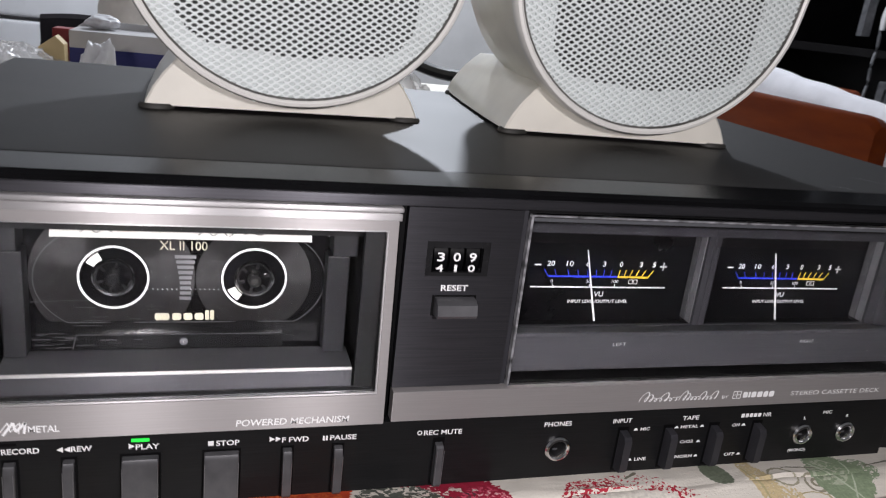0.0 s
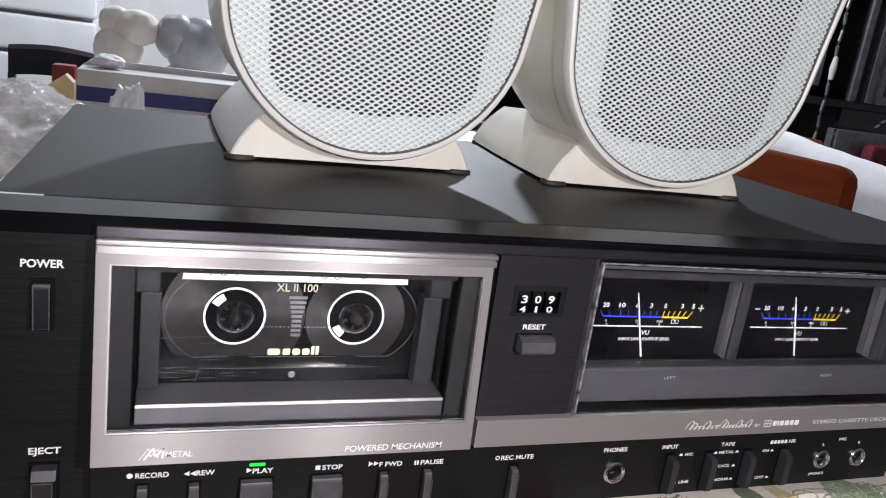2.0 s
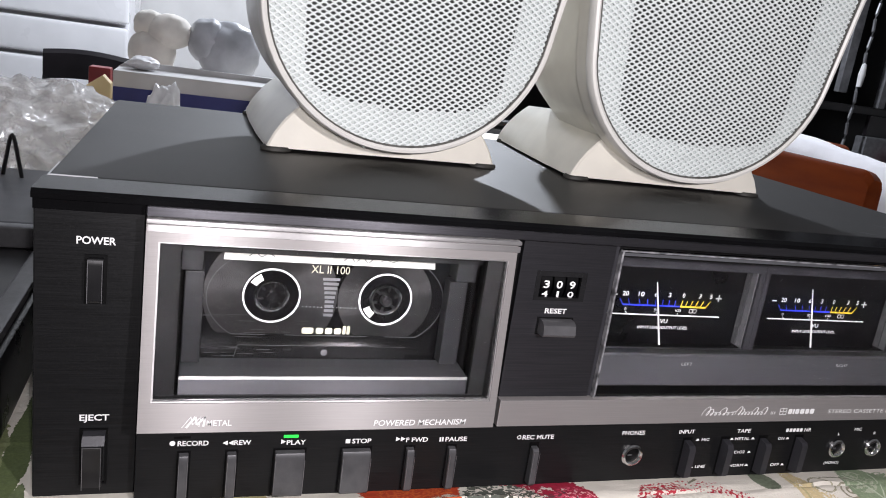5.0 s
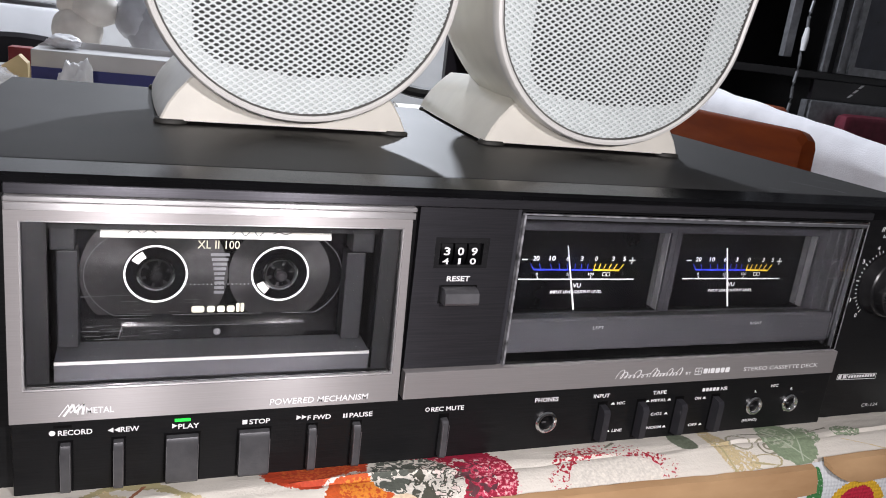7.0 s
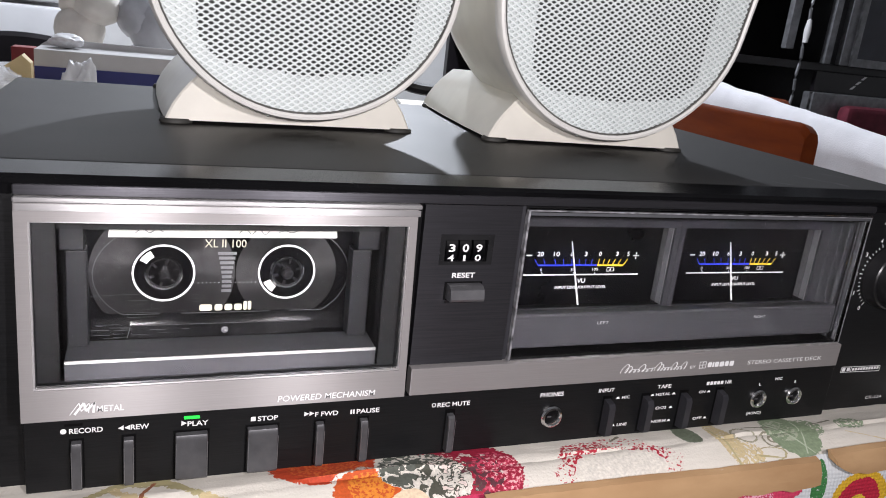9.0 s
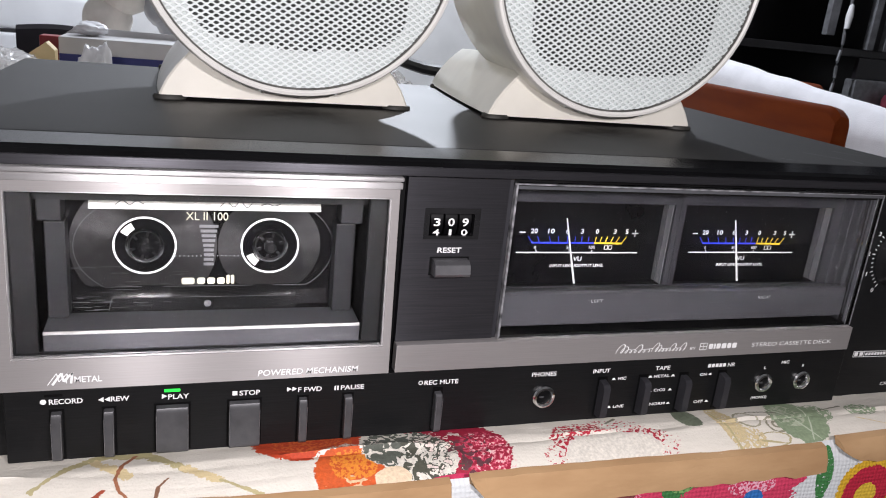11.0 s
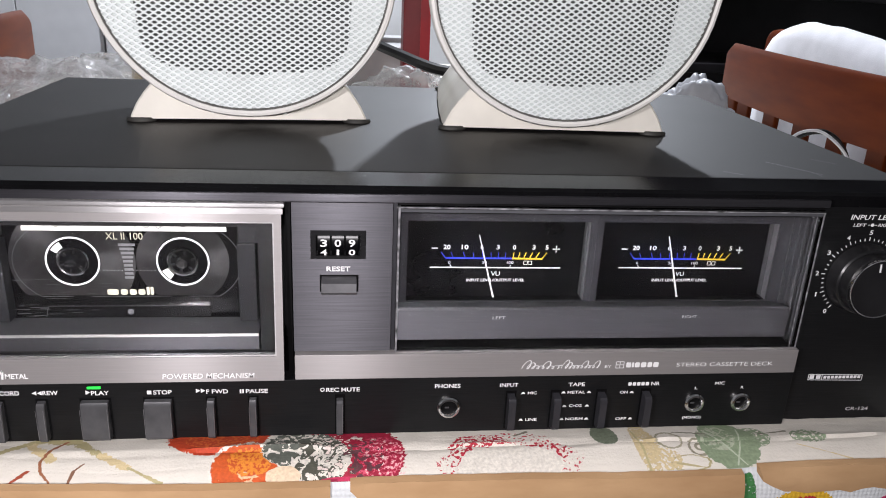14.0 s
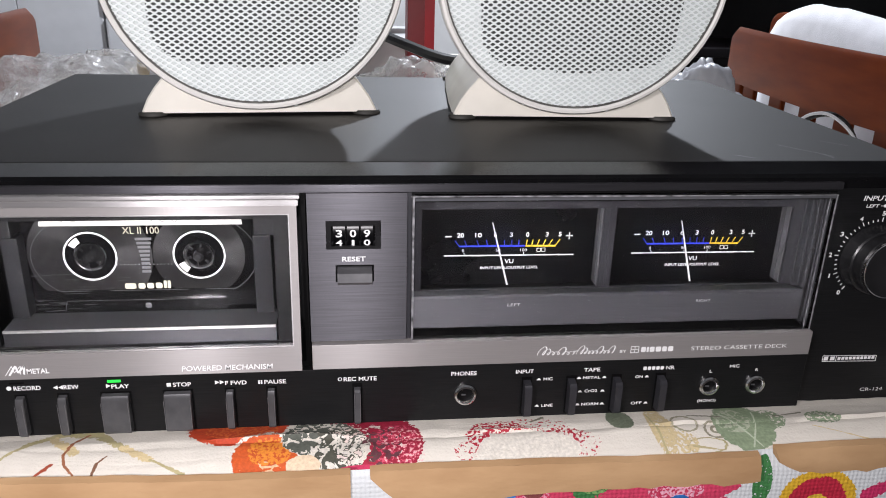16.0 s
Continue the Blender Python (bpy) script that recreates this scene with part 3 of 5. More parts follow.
# Lighter grey plate paints the light on the lever's top face.
part("eject_cap", prism_x(bmesh.new(), [(5.4, 9.4), (-0.2, 9.4), (1.6, 12.2), (5.4, 12.6)], -210.4, -203.4), SHELF_GREY, deck, "lever top painted lighter, as lit from above")
# thin pale strips paint the light along the button and lever edges
for x0, x1, z0, z1, y in ((-210.2, -205.6, 59.0, 73.2, 1.9), (-210.2, -204.2, -6.8, 9.0, -0.75)):
    bm = bmesh.new()
    strip(bm, x0 + 0.15, z0, x0 + 0.15, z1, 0.22, y)
    strip(bm, x0, z1, x1, z1, 0.2, y)
    strip(bm, x1 - 0.15, z0, x1 - 0.15, z1, 0.14, y)
    part("lit_outline", bm, DULL_METAL, deck, "pale strip painted as the lit button edge", smooth=0)

# cassette door
door = part("cassette_door", tilt(frame_plate(bmesh.new(), -193.2, -67.2, 17.0, 87.2, -189.4, -70.0, 27.4, 81.6, -1.3, 1.6)), SILVER, deck, "champagne silver door frame with a clear window")
part("door_shell", tilt(frame_plate(bmesh.new(), -192.9, -67.5, 17.2, 87.0, -189.0, -70.4, 26.6, 82.2, 1.8, 6.4)), RECESS, door, "black moulded door body")
part("door_trim", BX(-193.4, -65.8, -1.6, 3.0, 87.3, 88.9, bevel=0.5), BRIGHT, door, "polished top edge")
part("door_trim", tilt(BX(-193.0, -66.4, -1.9, -1.35, 84.9, 87.1, bevel=0.2)), BRIGHT, door)
part("window_lip", tilt(frame_plate(bmesh.new(), -189.4, -70.0, 27.4, 81.6, -188.9, -70.5, 27.9, 81.1, -0.7, 1.7)), BRIGHT, door)
pane = part("window_pane", tilt(BX(-188.8, -70.6, 0.0, 1.3, 28.0, 81.0)), ACRYLIC, door, "scuffed clear window", smooth=0)
pane.visible_shadow = False
part("door_liner", frame_plate(bmesh.new(), -189.8, -68.2, 24.6, 82.7, -182.5, -76.5, 27.0, 80.6, 2.4, 4.5), RECESS, door)
lettering("METAL", -171.4, -163.2, 20.5, 2.1, -5.86, WHITE_INK, door, "metal_label", bold=0.02)
bm = bmesh.new()
for dx, w in ((-0.9, 0.3), (0.5, 0.75)):
    for a, b in (((-178.4, 18.9), (-175.6, 23.0)), ((-175.6, 23.0), (-175.0, 20.0)), ((-175.0, 20.0), (-172.4, 23.0)), ((-172.4, 23.0), (-172.9, 19.3))):
        strip(bm, a[0] + dx, a[1], b[0] + dx, b[1], w, -6.05 - 0.05 * (dx > 0) - 0.012 * (a[0] > -176) - 0.012 * (a[0] > -175.2))
part("metal_mark", bm, WHITE_INK, door, smooth=0)
lettering("POWERED MECHANISM", -113.8, -78.6, 19.6, 2.2, -6.0, WHITE_INK, door, "mechanism_label", shear=0.1, bold=0.018)
# cassette holder behind the window
holder = part("cassette_holder", prism_x(bmesh.new(), [(2.6, 26.4), (2.6, 32.8), (3.0, 33.6), (17.8, 34.0), (17.8, 26.4)], -181.2, -77.4), HOLDER, deck, "grey cassette carrier with a bright lip", smooth=20)
part("holder_lip", BX(-181.2, -77.4, 2.3, 3.1, 32.7, 33.8, bevel=0.2), BRIGHT, holder)
part("holder_floor", BX(-181.0, -77.6, 7.2, 19.6, 20.0, 22.0), CAVITY, holder)
part("holder_arm", BX(-181.0, -174.6, 13.0, 19.8, 34.2, 68, bevel=0.5), ARM_GREY, holder)
part("holder_arm", BX(-86.0, -78.8, 13.0, 19.8, 34.2, 68, bevel=0.5), ARM_GREY, holder)
for x0, x1 in ((-182.4, -175.2), (-85.0, -77.0)):
    part("holder_block", BX(x0, x1, 10.0, 19.6, 69.0, 76.4, bevel=0.5), ARM_GREY, holder)
part("holder_bar", BX(-183, -76, 8, 19, 76.6, 84), RECESS, holder)

# level-meter bay
part("counter_panel", frame_plate(bmesh.new(), -63.6, -25.2, 26.0, 88.6, -56.4, -35.6, 66.2, 77.4, 1.6, 12), GREY_PANEL, deck, "dark brushed panel")
part("name_strip", BX(-63.4, 151.6, -0.8, 4, 14.3, 25.4, bevel=0.3), SILVER, deck, "champagne silver strip")
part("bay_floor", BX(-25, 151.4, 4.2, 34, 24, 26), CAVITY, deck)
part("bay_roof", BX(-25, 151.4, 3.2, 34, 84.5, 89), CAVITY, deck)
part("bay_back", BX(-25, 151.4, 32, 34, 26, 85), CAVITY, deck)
part("bay_wall", BX(-25, -23.5, 2.2, 32, 26, 88.6), SHELF_GREY, deck)
part("bay_wall", BX(150.6, 151.9, 9, 32, 26, 84.5), SHELF_GREY, deck)
for x0, x1, hx0, hx1 in ((-23.4, 62.0, -18.0, 59.3), (62.0, 149.7, 64.8, 143.6)):
    mf = part("meter_frame", frame_plate(bmesh.new(), x0 + 0.05, x1 - 0.05, 39.0, 84.4, hx0, hx1, 40.2, 76.2, 19.4, 20.6), SHELF_GREY, deck, "dark grey meter surround")
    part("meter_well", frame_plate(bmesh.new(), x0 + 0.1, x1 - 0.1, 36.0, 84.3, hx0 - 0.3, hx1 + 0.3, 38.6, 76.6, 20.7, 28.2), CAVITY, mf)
    part("meter_reveal", BX(hx1 - 0.3, hx1 + 0.25, 20.8, 24.0, 40.2, 76.2), DULL_METAL, mf, "grey inner reveal")
    part("meter_reveal", BX(hx1 - 0.3, hx1 + 0.25, 24.6, 27.6, 40.2, 76.2), KEY, mf)
part("meter_ledge", prism_x(bmesh.new(), [(19.2, 40.0), (4.6, 44.2), (3.9, 44.0), (3.4, 43.2), (3.4, 30.6), (3.9, 29.9), (30, 29.9), (30, 35.8), (19.2, 35.8)], -22.2, 145.2), LEDGE, deck, "brushed dark grey ledge below the meters", smooth=20)
lettering("LEFT", 16.6, 22.0, 39.9, 1.3, 3.4, GREY_INK, deck, "left_label")
lettering("RIGHT", 97.8, 104.2, 39.9, 1.3, 3.4, GREY_INK, deck, "right_label")


def meter(x, tip):
    """A black meter card with its printed scale and a white needle; x is where the zero of the left-hand scale sits."""
    card = part("meter_dial", BX(x - 20, x + 64, 28.4, 30, 36, 82), DIAL, deck, "black level-meter card with white, blue and yellow scale")
    y = 28.3
    for word, at in (("20", 0), ("10", 7.8), ("6", 15.2), ("3", 22.2), ("0", 29.4), ("3", 38), ("5", 43.8)):
        w = 1.35 if len(word) == 1 else 3.0
        lettering(word, x + at - w / 2, x + at + w / 2, 61.6, 1.95, y, WHITE_INK, card, "scale_number", bold=0.02)
    for word, at in (("0", 1.3), ("50", 16.7), ("100", 28.0)):
        w = 0.95 * len(word)
        lettering(word, x + at - w / 2, x + at + w / 2, 54.5, 1.3, y, WHITE_INK, card, "scale_number")
    bm = bmesh.new()
    strip(bm, x - 7, 52.2, x + 50.6, 52.0, 0.55, y)
    strip(bm, x - 6.6, 61.0, x - 3.9, 61.0, 0.5, y)
    strip(bm, x + 46.4, 60.8, x + 49.6, 60.8, 0.45, y)
    strip(bm, x + 48, 59.2, x + 48, 62.4, 0.45, y)
    for a, b in ((1.6, 2.6), (17.2, 17.5), (28.2, 28.0)):
        strip(bm, x + a, 53.4, x + b, 52.2, 0.35, y)
    part("scale_line", bm, WHITE_INK, card, smooth=0)
    bm = bmesh.new()
    strip(bm, x - 0.4, 56.5, x + 28.6, 56.4, 0.7, y)
    for a, b in ((-0.4, -2.4), (3, 1.8), (8.2, 7.2), (12, 11.4), (16, 15.6), (19.5, 19.3), (22.6, 22.6), (25.6, 25.8)):
        strip(bm, x + a, 56.5, x + b, 59.2, 0.28, y)
    part("scale_arc", bm, BLUE_INK, card, smooth=0)
    bm = bmesh.new()
    strip(bm, x + 28.7, 56.4, x + 42.2, 56.2, 0.8, y)
    for a, b in ((29, 29.4), (31.4, 32), (33.8, 34.8), (36.4, 37.6), (39, 40.6), (42, 44)):
        strip(bm, x + a, 56.3, x + b, 59.2, 0.4, y)
    part("scale_arc", bm, YELLOW_INK, card, smooth=0)
    bm = bmesh.new()
    for a in (34.0, 36.0):
        for u, v in (((a, 53.6), (a, 55.2)), ((a, 55.2), (a + 1.6, 55.2)), ((a + 1.6, 55.2), (a + 1.6, 53.6)), ((a + 1.6, 53.6), (a, 53.6))):
            strip(bm, x + u[0], u[1], x + v[0], v[1], 0.25, y)
    part("noise_reduction_mark", bm, WHITE_INK, card, smooth=0)
    lettering("VU", x + 19.8, x + 23.8, 49.3, 1.9, y, WHITE_INK, card, "unit_label", bold=0.02)
    lettering("INPUT LEVEL/OUTPUT LEVEL", x + 9.2, x + 35, 46.3, 1.25, y, WHITE_INK, card, "meter_label", bold=0.02)
    bm = bmesh.new()
    prism(bm, [(x + tip + 6.9, 37.8), (x + tip + 7.7, 37.8), (x + tip - 0.5, 67.6), (x + tip - 0.9, 67.6)], 26.8, 27.2)
    part("needle", bm, WHITE_INK, card, "thin white needle")


meter(-0.4, 14.2)
meter(83.6, 14.4)
cover = part("meter_cover", BX(-23.0, 150.6, 0.2, 2.0, 26.0, 88.0, bevel=0.3, seg=1), ACRYLIC, deck, "clear acrylic meter cover with painted bright edges", smooth=0)
cover.visible_shadow = False
for a in (BX(149.0, 150.4, 2.1, 23.0, 26.2, 87.9), BX(-22.6, 148.8, 2.1, 7.6, 86.2, 87.8)):
    w = part("cover_return", a, ACRYLIC, cover, smooth=0)
    w.visible_shadow = False
# pale strips: reflections painted in the clear wall, haze along the upper lip
for y0, y1, z0, z1 in ((2.6, 4.4, 27, 86), (5.4, 6.0, 30, 86), (8.8, 10.6, 27, 60), (9.4, 10.2, 62, 84), (14.0, 14.5, 27, 86), (18.6, 21.0, 40, 84), (22.2, 22.9, 27, 86)):
    part("wall_reflection", BX(148.75, 148.95, y0, y1, z0, z1), HAZY, cover, "faint strip painted as a reflection in the clear wall", smooth=0)
part("upper_lip", BX(-22.4, 149.6, -0.05, 0.12, 85.7, 86.9), HAZY, cover, "grey strip painted as the lip's translucent haze", smooth=0)
# pale strips paint the brightness that light gives the cover's edges
bm = bmesh.new()
strip(bm, -24, 87.5, 150.4, 86.9, 0.6, 0.1)
part("cover_edge", bm, EDGE_CLEAR, cover, smooth=0)
for x, w in ((149.9, 0.7), (147.0, 0.35)):
    bm = bmesh.new()
    strip(bm, x, 26.4, x, 87.0, w, 0.08)
    part("cover_edge", bm, EDGE_CLEAR, cover, "pale strip painted as the light-catching edge", smooth=0)

part("cover_edge", BX(-23.3, -22.5, -0.1, 2.4, 26.2, 87.6), EDGE_CLEAR, cover, smooth=0)
part("cover_edge", BX(149.0, 149.5, 23.1, 23.5, 26.4, 87.6), EDGE_CLEAR, cover, smooth=0)
bm = bmesh.new()
strip(bm, -23, 26.5, 150, 26.3, 0.3, 0.08)
part("cover_edge", bm, EDGE_CLEAR, cover, smooth=0)

# tape counter
cnt = part("tape_counter", BX(-56.2, -35.8, 9.5, 11.5, 66.4, 77.2), CAVITY, deck, "three-digit tape counter")
for x, d, nxt in ((-51.6, "3", "4"), (-46.2, "0", "1"), (-40.8, "9", "0")):
    bm = bmesh.new()
    prof = [(5.2 + 3.2 * math.sin(a) * -1, 71.6 + 5.6 * math.cos(a)) for a in [math.pi * k / 12 for k in range(13)]]
    prism_x(bm, prof + [(9.4, 66.2), (9.4, 77.0)], x - 2.3, x + 2.3)
    part("digit_wheel", bm, DIAL, cnt)
    lettering(d, x - 1.25, x + 1.25, 72.3, 2.8, 1.95, WHITE_INK, cnt, "digit", bold=0.02)
    hw = 0.5 if nxt == "1" else 1.25
    lettering(nxt, x - hw, x + hw, 68.4, 2.2, 2.3, WHITE_INK, cnt, "digit", bold=0.02)
part("counter_bezel", frame_plate(bmesh.new(), -56.6, -35.4, 66.0, 77.6, -54.6, -37.6, 67.2, 75.6, 1.3, 2.6), BLACK_PLASTIC, deck)
lettering("RESET", -50.6, -41.4, 61.8, 1.9, 1.6, WHITE_INK, deck, "reset_label", bold=0.02)
part("reset_slot", BX(-53.2, -38.2, 1.3, 1.8, 52.2, 59.3), CAVITY, deck)
part("reset_button", prism_x(bmesh.new(), [(1.6, 52.8), (-3.8, 53.2), (-4.4, 54.2), (-3.6, 57.6), (-1.6, 58.8), (1.6, 58.8)], -52.4, -39.0), KEY, deck, "protruding dark grey reset key")

# printed names on the silver strip
def script_stroke(x0, x1, z0, humps):
    """A running pen stroke of slanted loops; humps gives each loop's height."""
    bm, n, step = bmesh.new(), len(humps), (x1 - x0) / len(humps)
    pts = []
    for k in range(n * 12 + 1):
        u = k / 12
        h = humps[min(n - 1, int(u))]
        c = 0.5 - 0.5 * math.cos(2 * math.pi * u)
        x = x0 + u * step + 0.5 * h * c - 0.42 * step * math.sin(2 * math.pi * u)
        pts.append((x, z0 + h * c))
    for a, b in zip(pts, pts[1:]):
        if math.dist(a, b) > 1e-4:
            strip(bm, *a, *b, 0.26 + 0.3 * max(0.0, (a[1] - b[1]) / math.dist(a, b)), -0.86)
    return part("script_mark", bm, WHITE_INK, deck, "white running script stroke", smooth=0)


script_stroke(30.0, 45.0, 17.9, (4.0, 2.9, 1.5, 1.4, 3.5, 1.3, 1.4))
script_stroke(46.8, 62.0, 17.9, (4.0, 2.9, 1.4, 1.4, 1.4, 3.5, 1.4, 1.4, 3.5))
bm = bmesh.new()
strip(bm, 44.6, 19.2, 47.4, 19.5, 0.4, -0.86)
part("script_dash", bm, WHITE_INK, deck, smooth=0)
lettering("BY", 65.6, 68.4, 18.6, 1.3, -0.8, WHITE_INK, deck, "by_label")
bm = bmesh.new()
for u, v in (((70.4, 17.8), (73.8, 17.8)), ((73.8, 17.8), (73.8, 20.8)), ((73.8, 20.8), (70.4, 20.8)), ((70.4, 20.8), (70.4, 17.8)), ((72.1, 17.8), (72.1, 20.8)), ((70.4, 19.3), (73.8, 19.3))):
    strip(bm, *u, *v, 0.3, -0.9)
part("maker_mark", bm, WHITE_INK, deck, smooth=0)
bar_sign(74.6, 89.4, 19.2, 2.4, -0.85, WHITE_INK, deck, [(1, 1, 0), (0.45, 1, 0), (1, 1, 0), (1.1, 1, 0), (0.95, 1, 0), (1.1, 1, 0)], "maker_name_bar")
lettering("STEREO CASSETTE DECK", 97.2, 140.8, 19.0, 1.8, -0.8, WHITE_INK, deck, "deck_label")

# transport keys
lettering("RECORD", -180.2, -170.0, 9.7, 1.8, 0, WHITE_INK, deck, "record_label", bold=0.02)
lettering("REW", -161.4, -155.6, 9.6, 1.8, 0, WHITE_INK, deck, "rew_label", bold=0.02)
lettering("PLAY", -143.2, -136.3, 9.2, 1.8, 0, WHITE_INK, deck, "play_label", bold=0.02)
lettering("STOP", -119.4, -112.2, 9.1, 1.8, 0, WHITE_INK, deck, "stop_label", bold=0.02)
lettering("F FWD", -98.8, -90.2, 9.1, 1.8, 0, WHITE_INK, deck, "fast_forward_label", bold=0.02)
lettering("PAUSE", -83.2, -74.4, 9.0, 1.8, 0, WHITE_INK, deck, "pause_label", bold=0.02)
lettering("REC MUTE", -51.0, -37.3, 9.0, 1.8, 0, WHITE_INK, deck, "mute_label", bold=0.02)
def symbol(*shapes):
    bm = bmesh.new()
    for pts in shapes:
        flat(bm, pts, -0.07)
    part("transport_symbol", bm, WHITE_INK, deck, smooth=0)


def arrow(x, s):
    return [(x + (1.8 if s < 0 else 0), 8.6), (x + (1.8 if s < 0 else 0), 10.5), (x + (0 if s < 0 else 1.8), 9.55)]


symbol([(-181.9 + 0.95 * math.cos(a), 9.8 + 0.95 * math.sin(a)) for a in [k * math.pi / 8 for k in range(16)]])
symbol(arrow(-165.4, -1), arrow(-163.4, -1))
symbol(arrow(-145.2, 1))
symbol(arrow(-102.8, 1), arrow(-100.9, 1))
symbol([(-121.8, 8.3), (-120.1, 8.3), (-120.1, 10.0), (-121.8, 10.0)])
symbol([(-85.6, 8.1), (-84.95, 8.1), (-84.95, 9.9), (-85.6, 9.9)], [(-84.6, 8.1), (-83.95, 8.1), (-83.95, 9.9), (-84.6, 9.9)])
bm = bmesh.new()
for k in range(16):
    a, b = k * math.pi / 8, (k + 1) * math.pi / 8
    strip(bm, -52.5 + 0.75 * math.cos(a), 9.1 + 0.75 * math.sin(a), -52.5 + 0.75 * math.cos(b), 9.1 + 0.75 * math.sin(b), 0.35, -0.07)
part("transport_symbol", bm, WHITE_INK, deck, smooth=0)
part("play_light", BX(-144.4, -139.2, -0.5, 0.3, 11.2, 12.2, bevel=0.15), LED, deck, "lit green indicator")
part("record_light", BX(-181.5, -176, -0.2, 0.3, 11.6, 12.4), CAVITY, deck)
for x, w in ((-178.0, 3.2), (-162.0, 3.2), (-141.8, 10.6), (-117.6, 10.6), (-97.0, 2.9), (-80.4, 2.9), (-45.4, 2.7)):
    # Dark plate on the face, coloured as the slot's shade.
    part("key_slot", BX(x - w / 2 - 0.7, x + w / 2 + 0.7, -0.25, 0.3, -11.6, 6.9), CAVITY, deck)
    z1 = 5.9 if x < -50 else 5.0
    bm = prism_x(bmesh.new(), [(0.2, -10.8), (-3.2, -10.8), (-3.9, -9.8), (-3.0, 4.2), (-2.2, z1), (0.2, z1 + 0.4)], x - w / 2, x + w / 2)
    bmesh.ops.bevel(bm, geom=[e for e in bm.edges if abs(e.verts[0].co.x - e.verts[1].co.x) < 0.01], offset=0.25, segments=1, affect="EDGES")
    key = part("transport_key", bm, KEY, deck, "dark grey metallic key")
    bm = bmesh.new()
    for s in (-1, 1):
        strip(bm, x + s * (w / 2 - 0.16), -9.4, x + s * (w / 2 - 0.16), 4.0, 0.18, -3.98)
    part("key_edge", bm, DULL_METAL, key, "thin bright strip along the key edge", smooth=0)

# sockets and slide switches
lettering("PHONES", -6.2, 4.6, 9.9, 1.8, 0, WHITE_INK, deck, "phones_label", bold=0.02)
for x, r in ((0, 4.9), (108.2, 4.5), (129.4, 4.5)):
    s = part("socket", lathe(bmesh.new(), x, 0, [(r, 0.2), (r, -1.2), (r - 0.5, -1.9), (r - 1.2, -2.1), (r - 1.9, -1.2), (r - 2.1, 0.3), (r - 2.1, 0.6)]), CHROME, deck, "nickel-ringed jack socket")
    # Black disc painted as the socket's dark inside.
    part("socket_hole", lathe(bmesh.new(), x, 0, [(r - 2.0, -0.12), (0, -0.12)]), CAVITY, s)
    part("contact_spring", BX(x - 1.6, x + 0.2, -0.5, -0.2, -0.6, 0.1, bevel=0.1), KEY, s)
for word, a, b, z, h in (("INPUT", 21.4, 29.2, 9.9, 1.7), ("MIC", 33.6, 37.6, 5.9, 1.3), ("LINE", 33.6, 38.6, -7.2, 1.3), ("TAPE", 51.0, 58.2, 9.7, 1.7), ("METAL", 50.9, 58.7, 5.9, 1.3),
                         ("CrO2", 52.2, 57.9, -0.7, 1.3), ("NORM", 51.3, 59.0, -7.3, 1.3), ("NR", 87.6, 91.5, 9.5, 1.7), ("ON", 74.2, 77.6, 5.5, 1.3), ("OFF", 73.7, 78.6, -7.7, 1.3),
                         ("MIC", 116.6, 121.0, 9.2, 1.4), ("L", 107.7, 108.9, 7.0, 1.3), ("R", 128.8, 130.1, 7.0, 1.3), ("(MONO)", 104.2, 112.8, -7.8, 1.3)):
    lettering(word, a, b, z, h, 0, WHITE_INK, deck, "switch_label", bold=0.02)
bar_sign(77.2, 86.8, 9.5, 1.7, 0, WHITE_INK, deck, 5, "system_name_bar")
bm = bmesh.new()
for x, z in ((31.6, 5.9), (31.6, -7.2), (49.2, 5.9), (60.4, 5.9), (50.2, -0.8), (60.2, -0.8), (49.6, -7.3), (60.6, -7.3), (79.4, 5.5), (80.4, -7.7)):
    flat(bm, [(x - 1.0, z - 0.5), (x + 1.0, z - 0.5), (x + 0.35, z + 0.5), (x - 0.35, z + 0.5)], -0.07)
part("switch_marker", bm, WHITE_INK, deck, smooth=0)
for x, z in ((26.4, -2), (45.8, -2), (65.8, -2), (85.6, -2)):
    part("switch_slot", BX(x - 2.3, x + 2.3, -0.2, 0.3, -11.2, 7.2), CAVITY, deck)
    bm = prism_x(bmesh.new(), [(0.2, -10.2), (-4.2, -9.8), (-5.0, -8.4), (-5.0, 3.6), (-4.0, 5.2), (0.2, 6.0)], x - 1.5, x + 1.5)
    part("slide_switch", bm, SHELF_GREY, deck, "black slide switch lever")

# right-hand panel: level knob, noise-reduction mark, model number
KX, KZ = 176.0, 57.0
lettering("INPUT LEVEL", 165.2, 187.4, 84.0, 2.1, 5.0, WHITE_INK, right, "input_label", shear=0.15, bold=0.015)
lettering("LEFT", 167.0, 173.0, 80.6, 1.3, 5.0, WHITE_INK, right, "left_label", shear=0.15, bold=0.02)
lettering("RIGHT", 178.2, 185.4, 80.6, 1.3, 5.0, WHITE_INK, right, "right_label", shear=0.15, bold=0.02)
bm = bmesh.new()
strip(bm, 173.6, 80.6, 177.6, 80.6, 0.25, 4.93)
flat(bm, [(175.6 + 0.75 * math.cos(k * math.pi / 6), 80.6 + 0.75 * math.sin(k * math.pi / 6)) for k in range(12)], 4.92)
part("balance_mark", bm, WHITE_INK, right, smooth=0)
bm = bmesh.new()
for k in range(41):
    a = radians(-141 + 282 * k / 40)
    r0, r1 = 16.6, 18.4 if k % 4 == 0 else 17.7
    strip(bm, KX + r0 * math.sin(a), KZ + r0 * math.cos(a), KX + r1 * math.sin(a), KZ + r1 * math.cos(a), 0.42, 4.93)
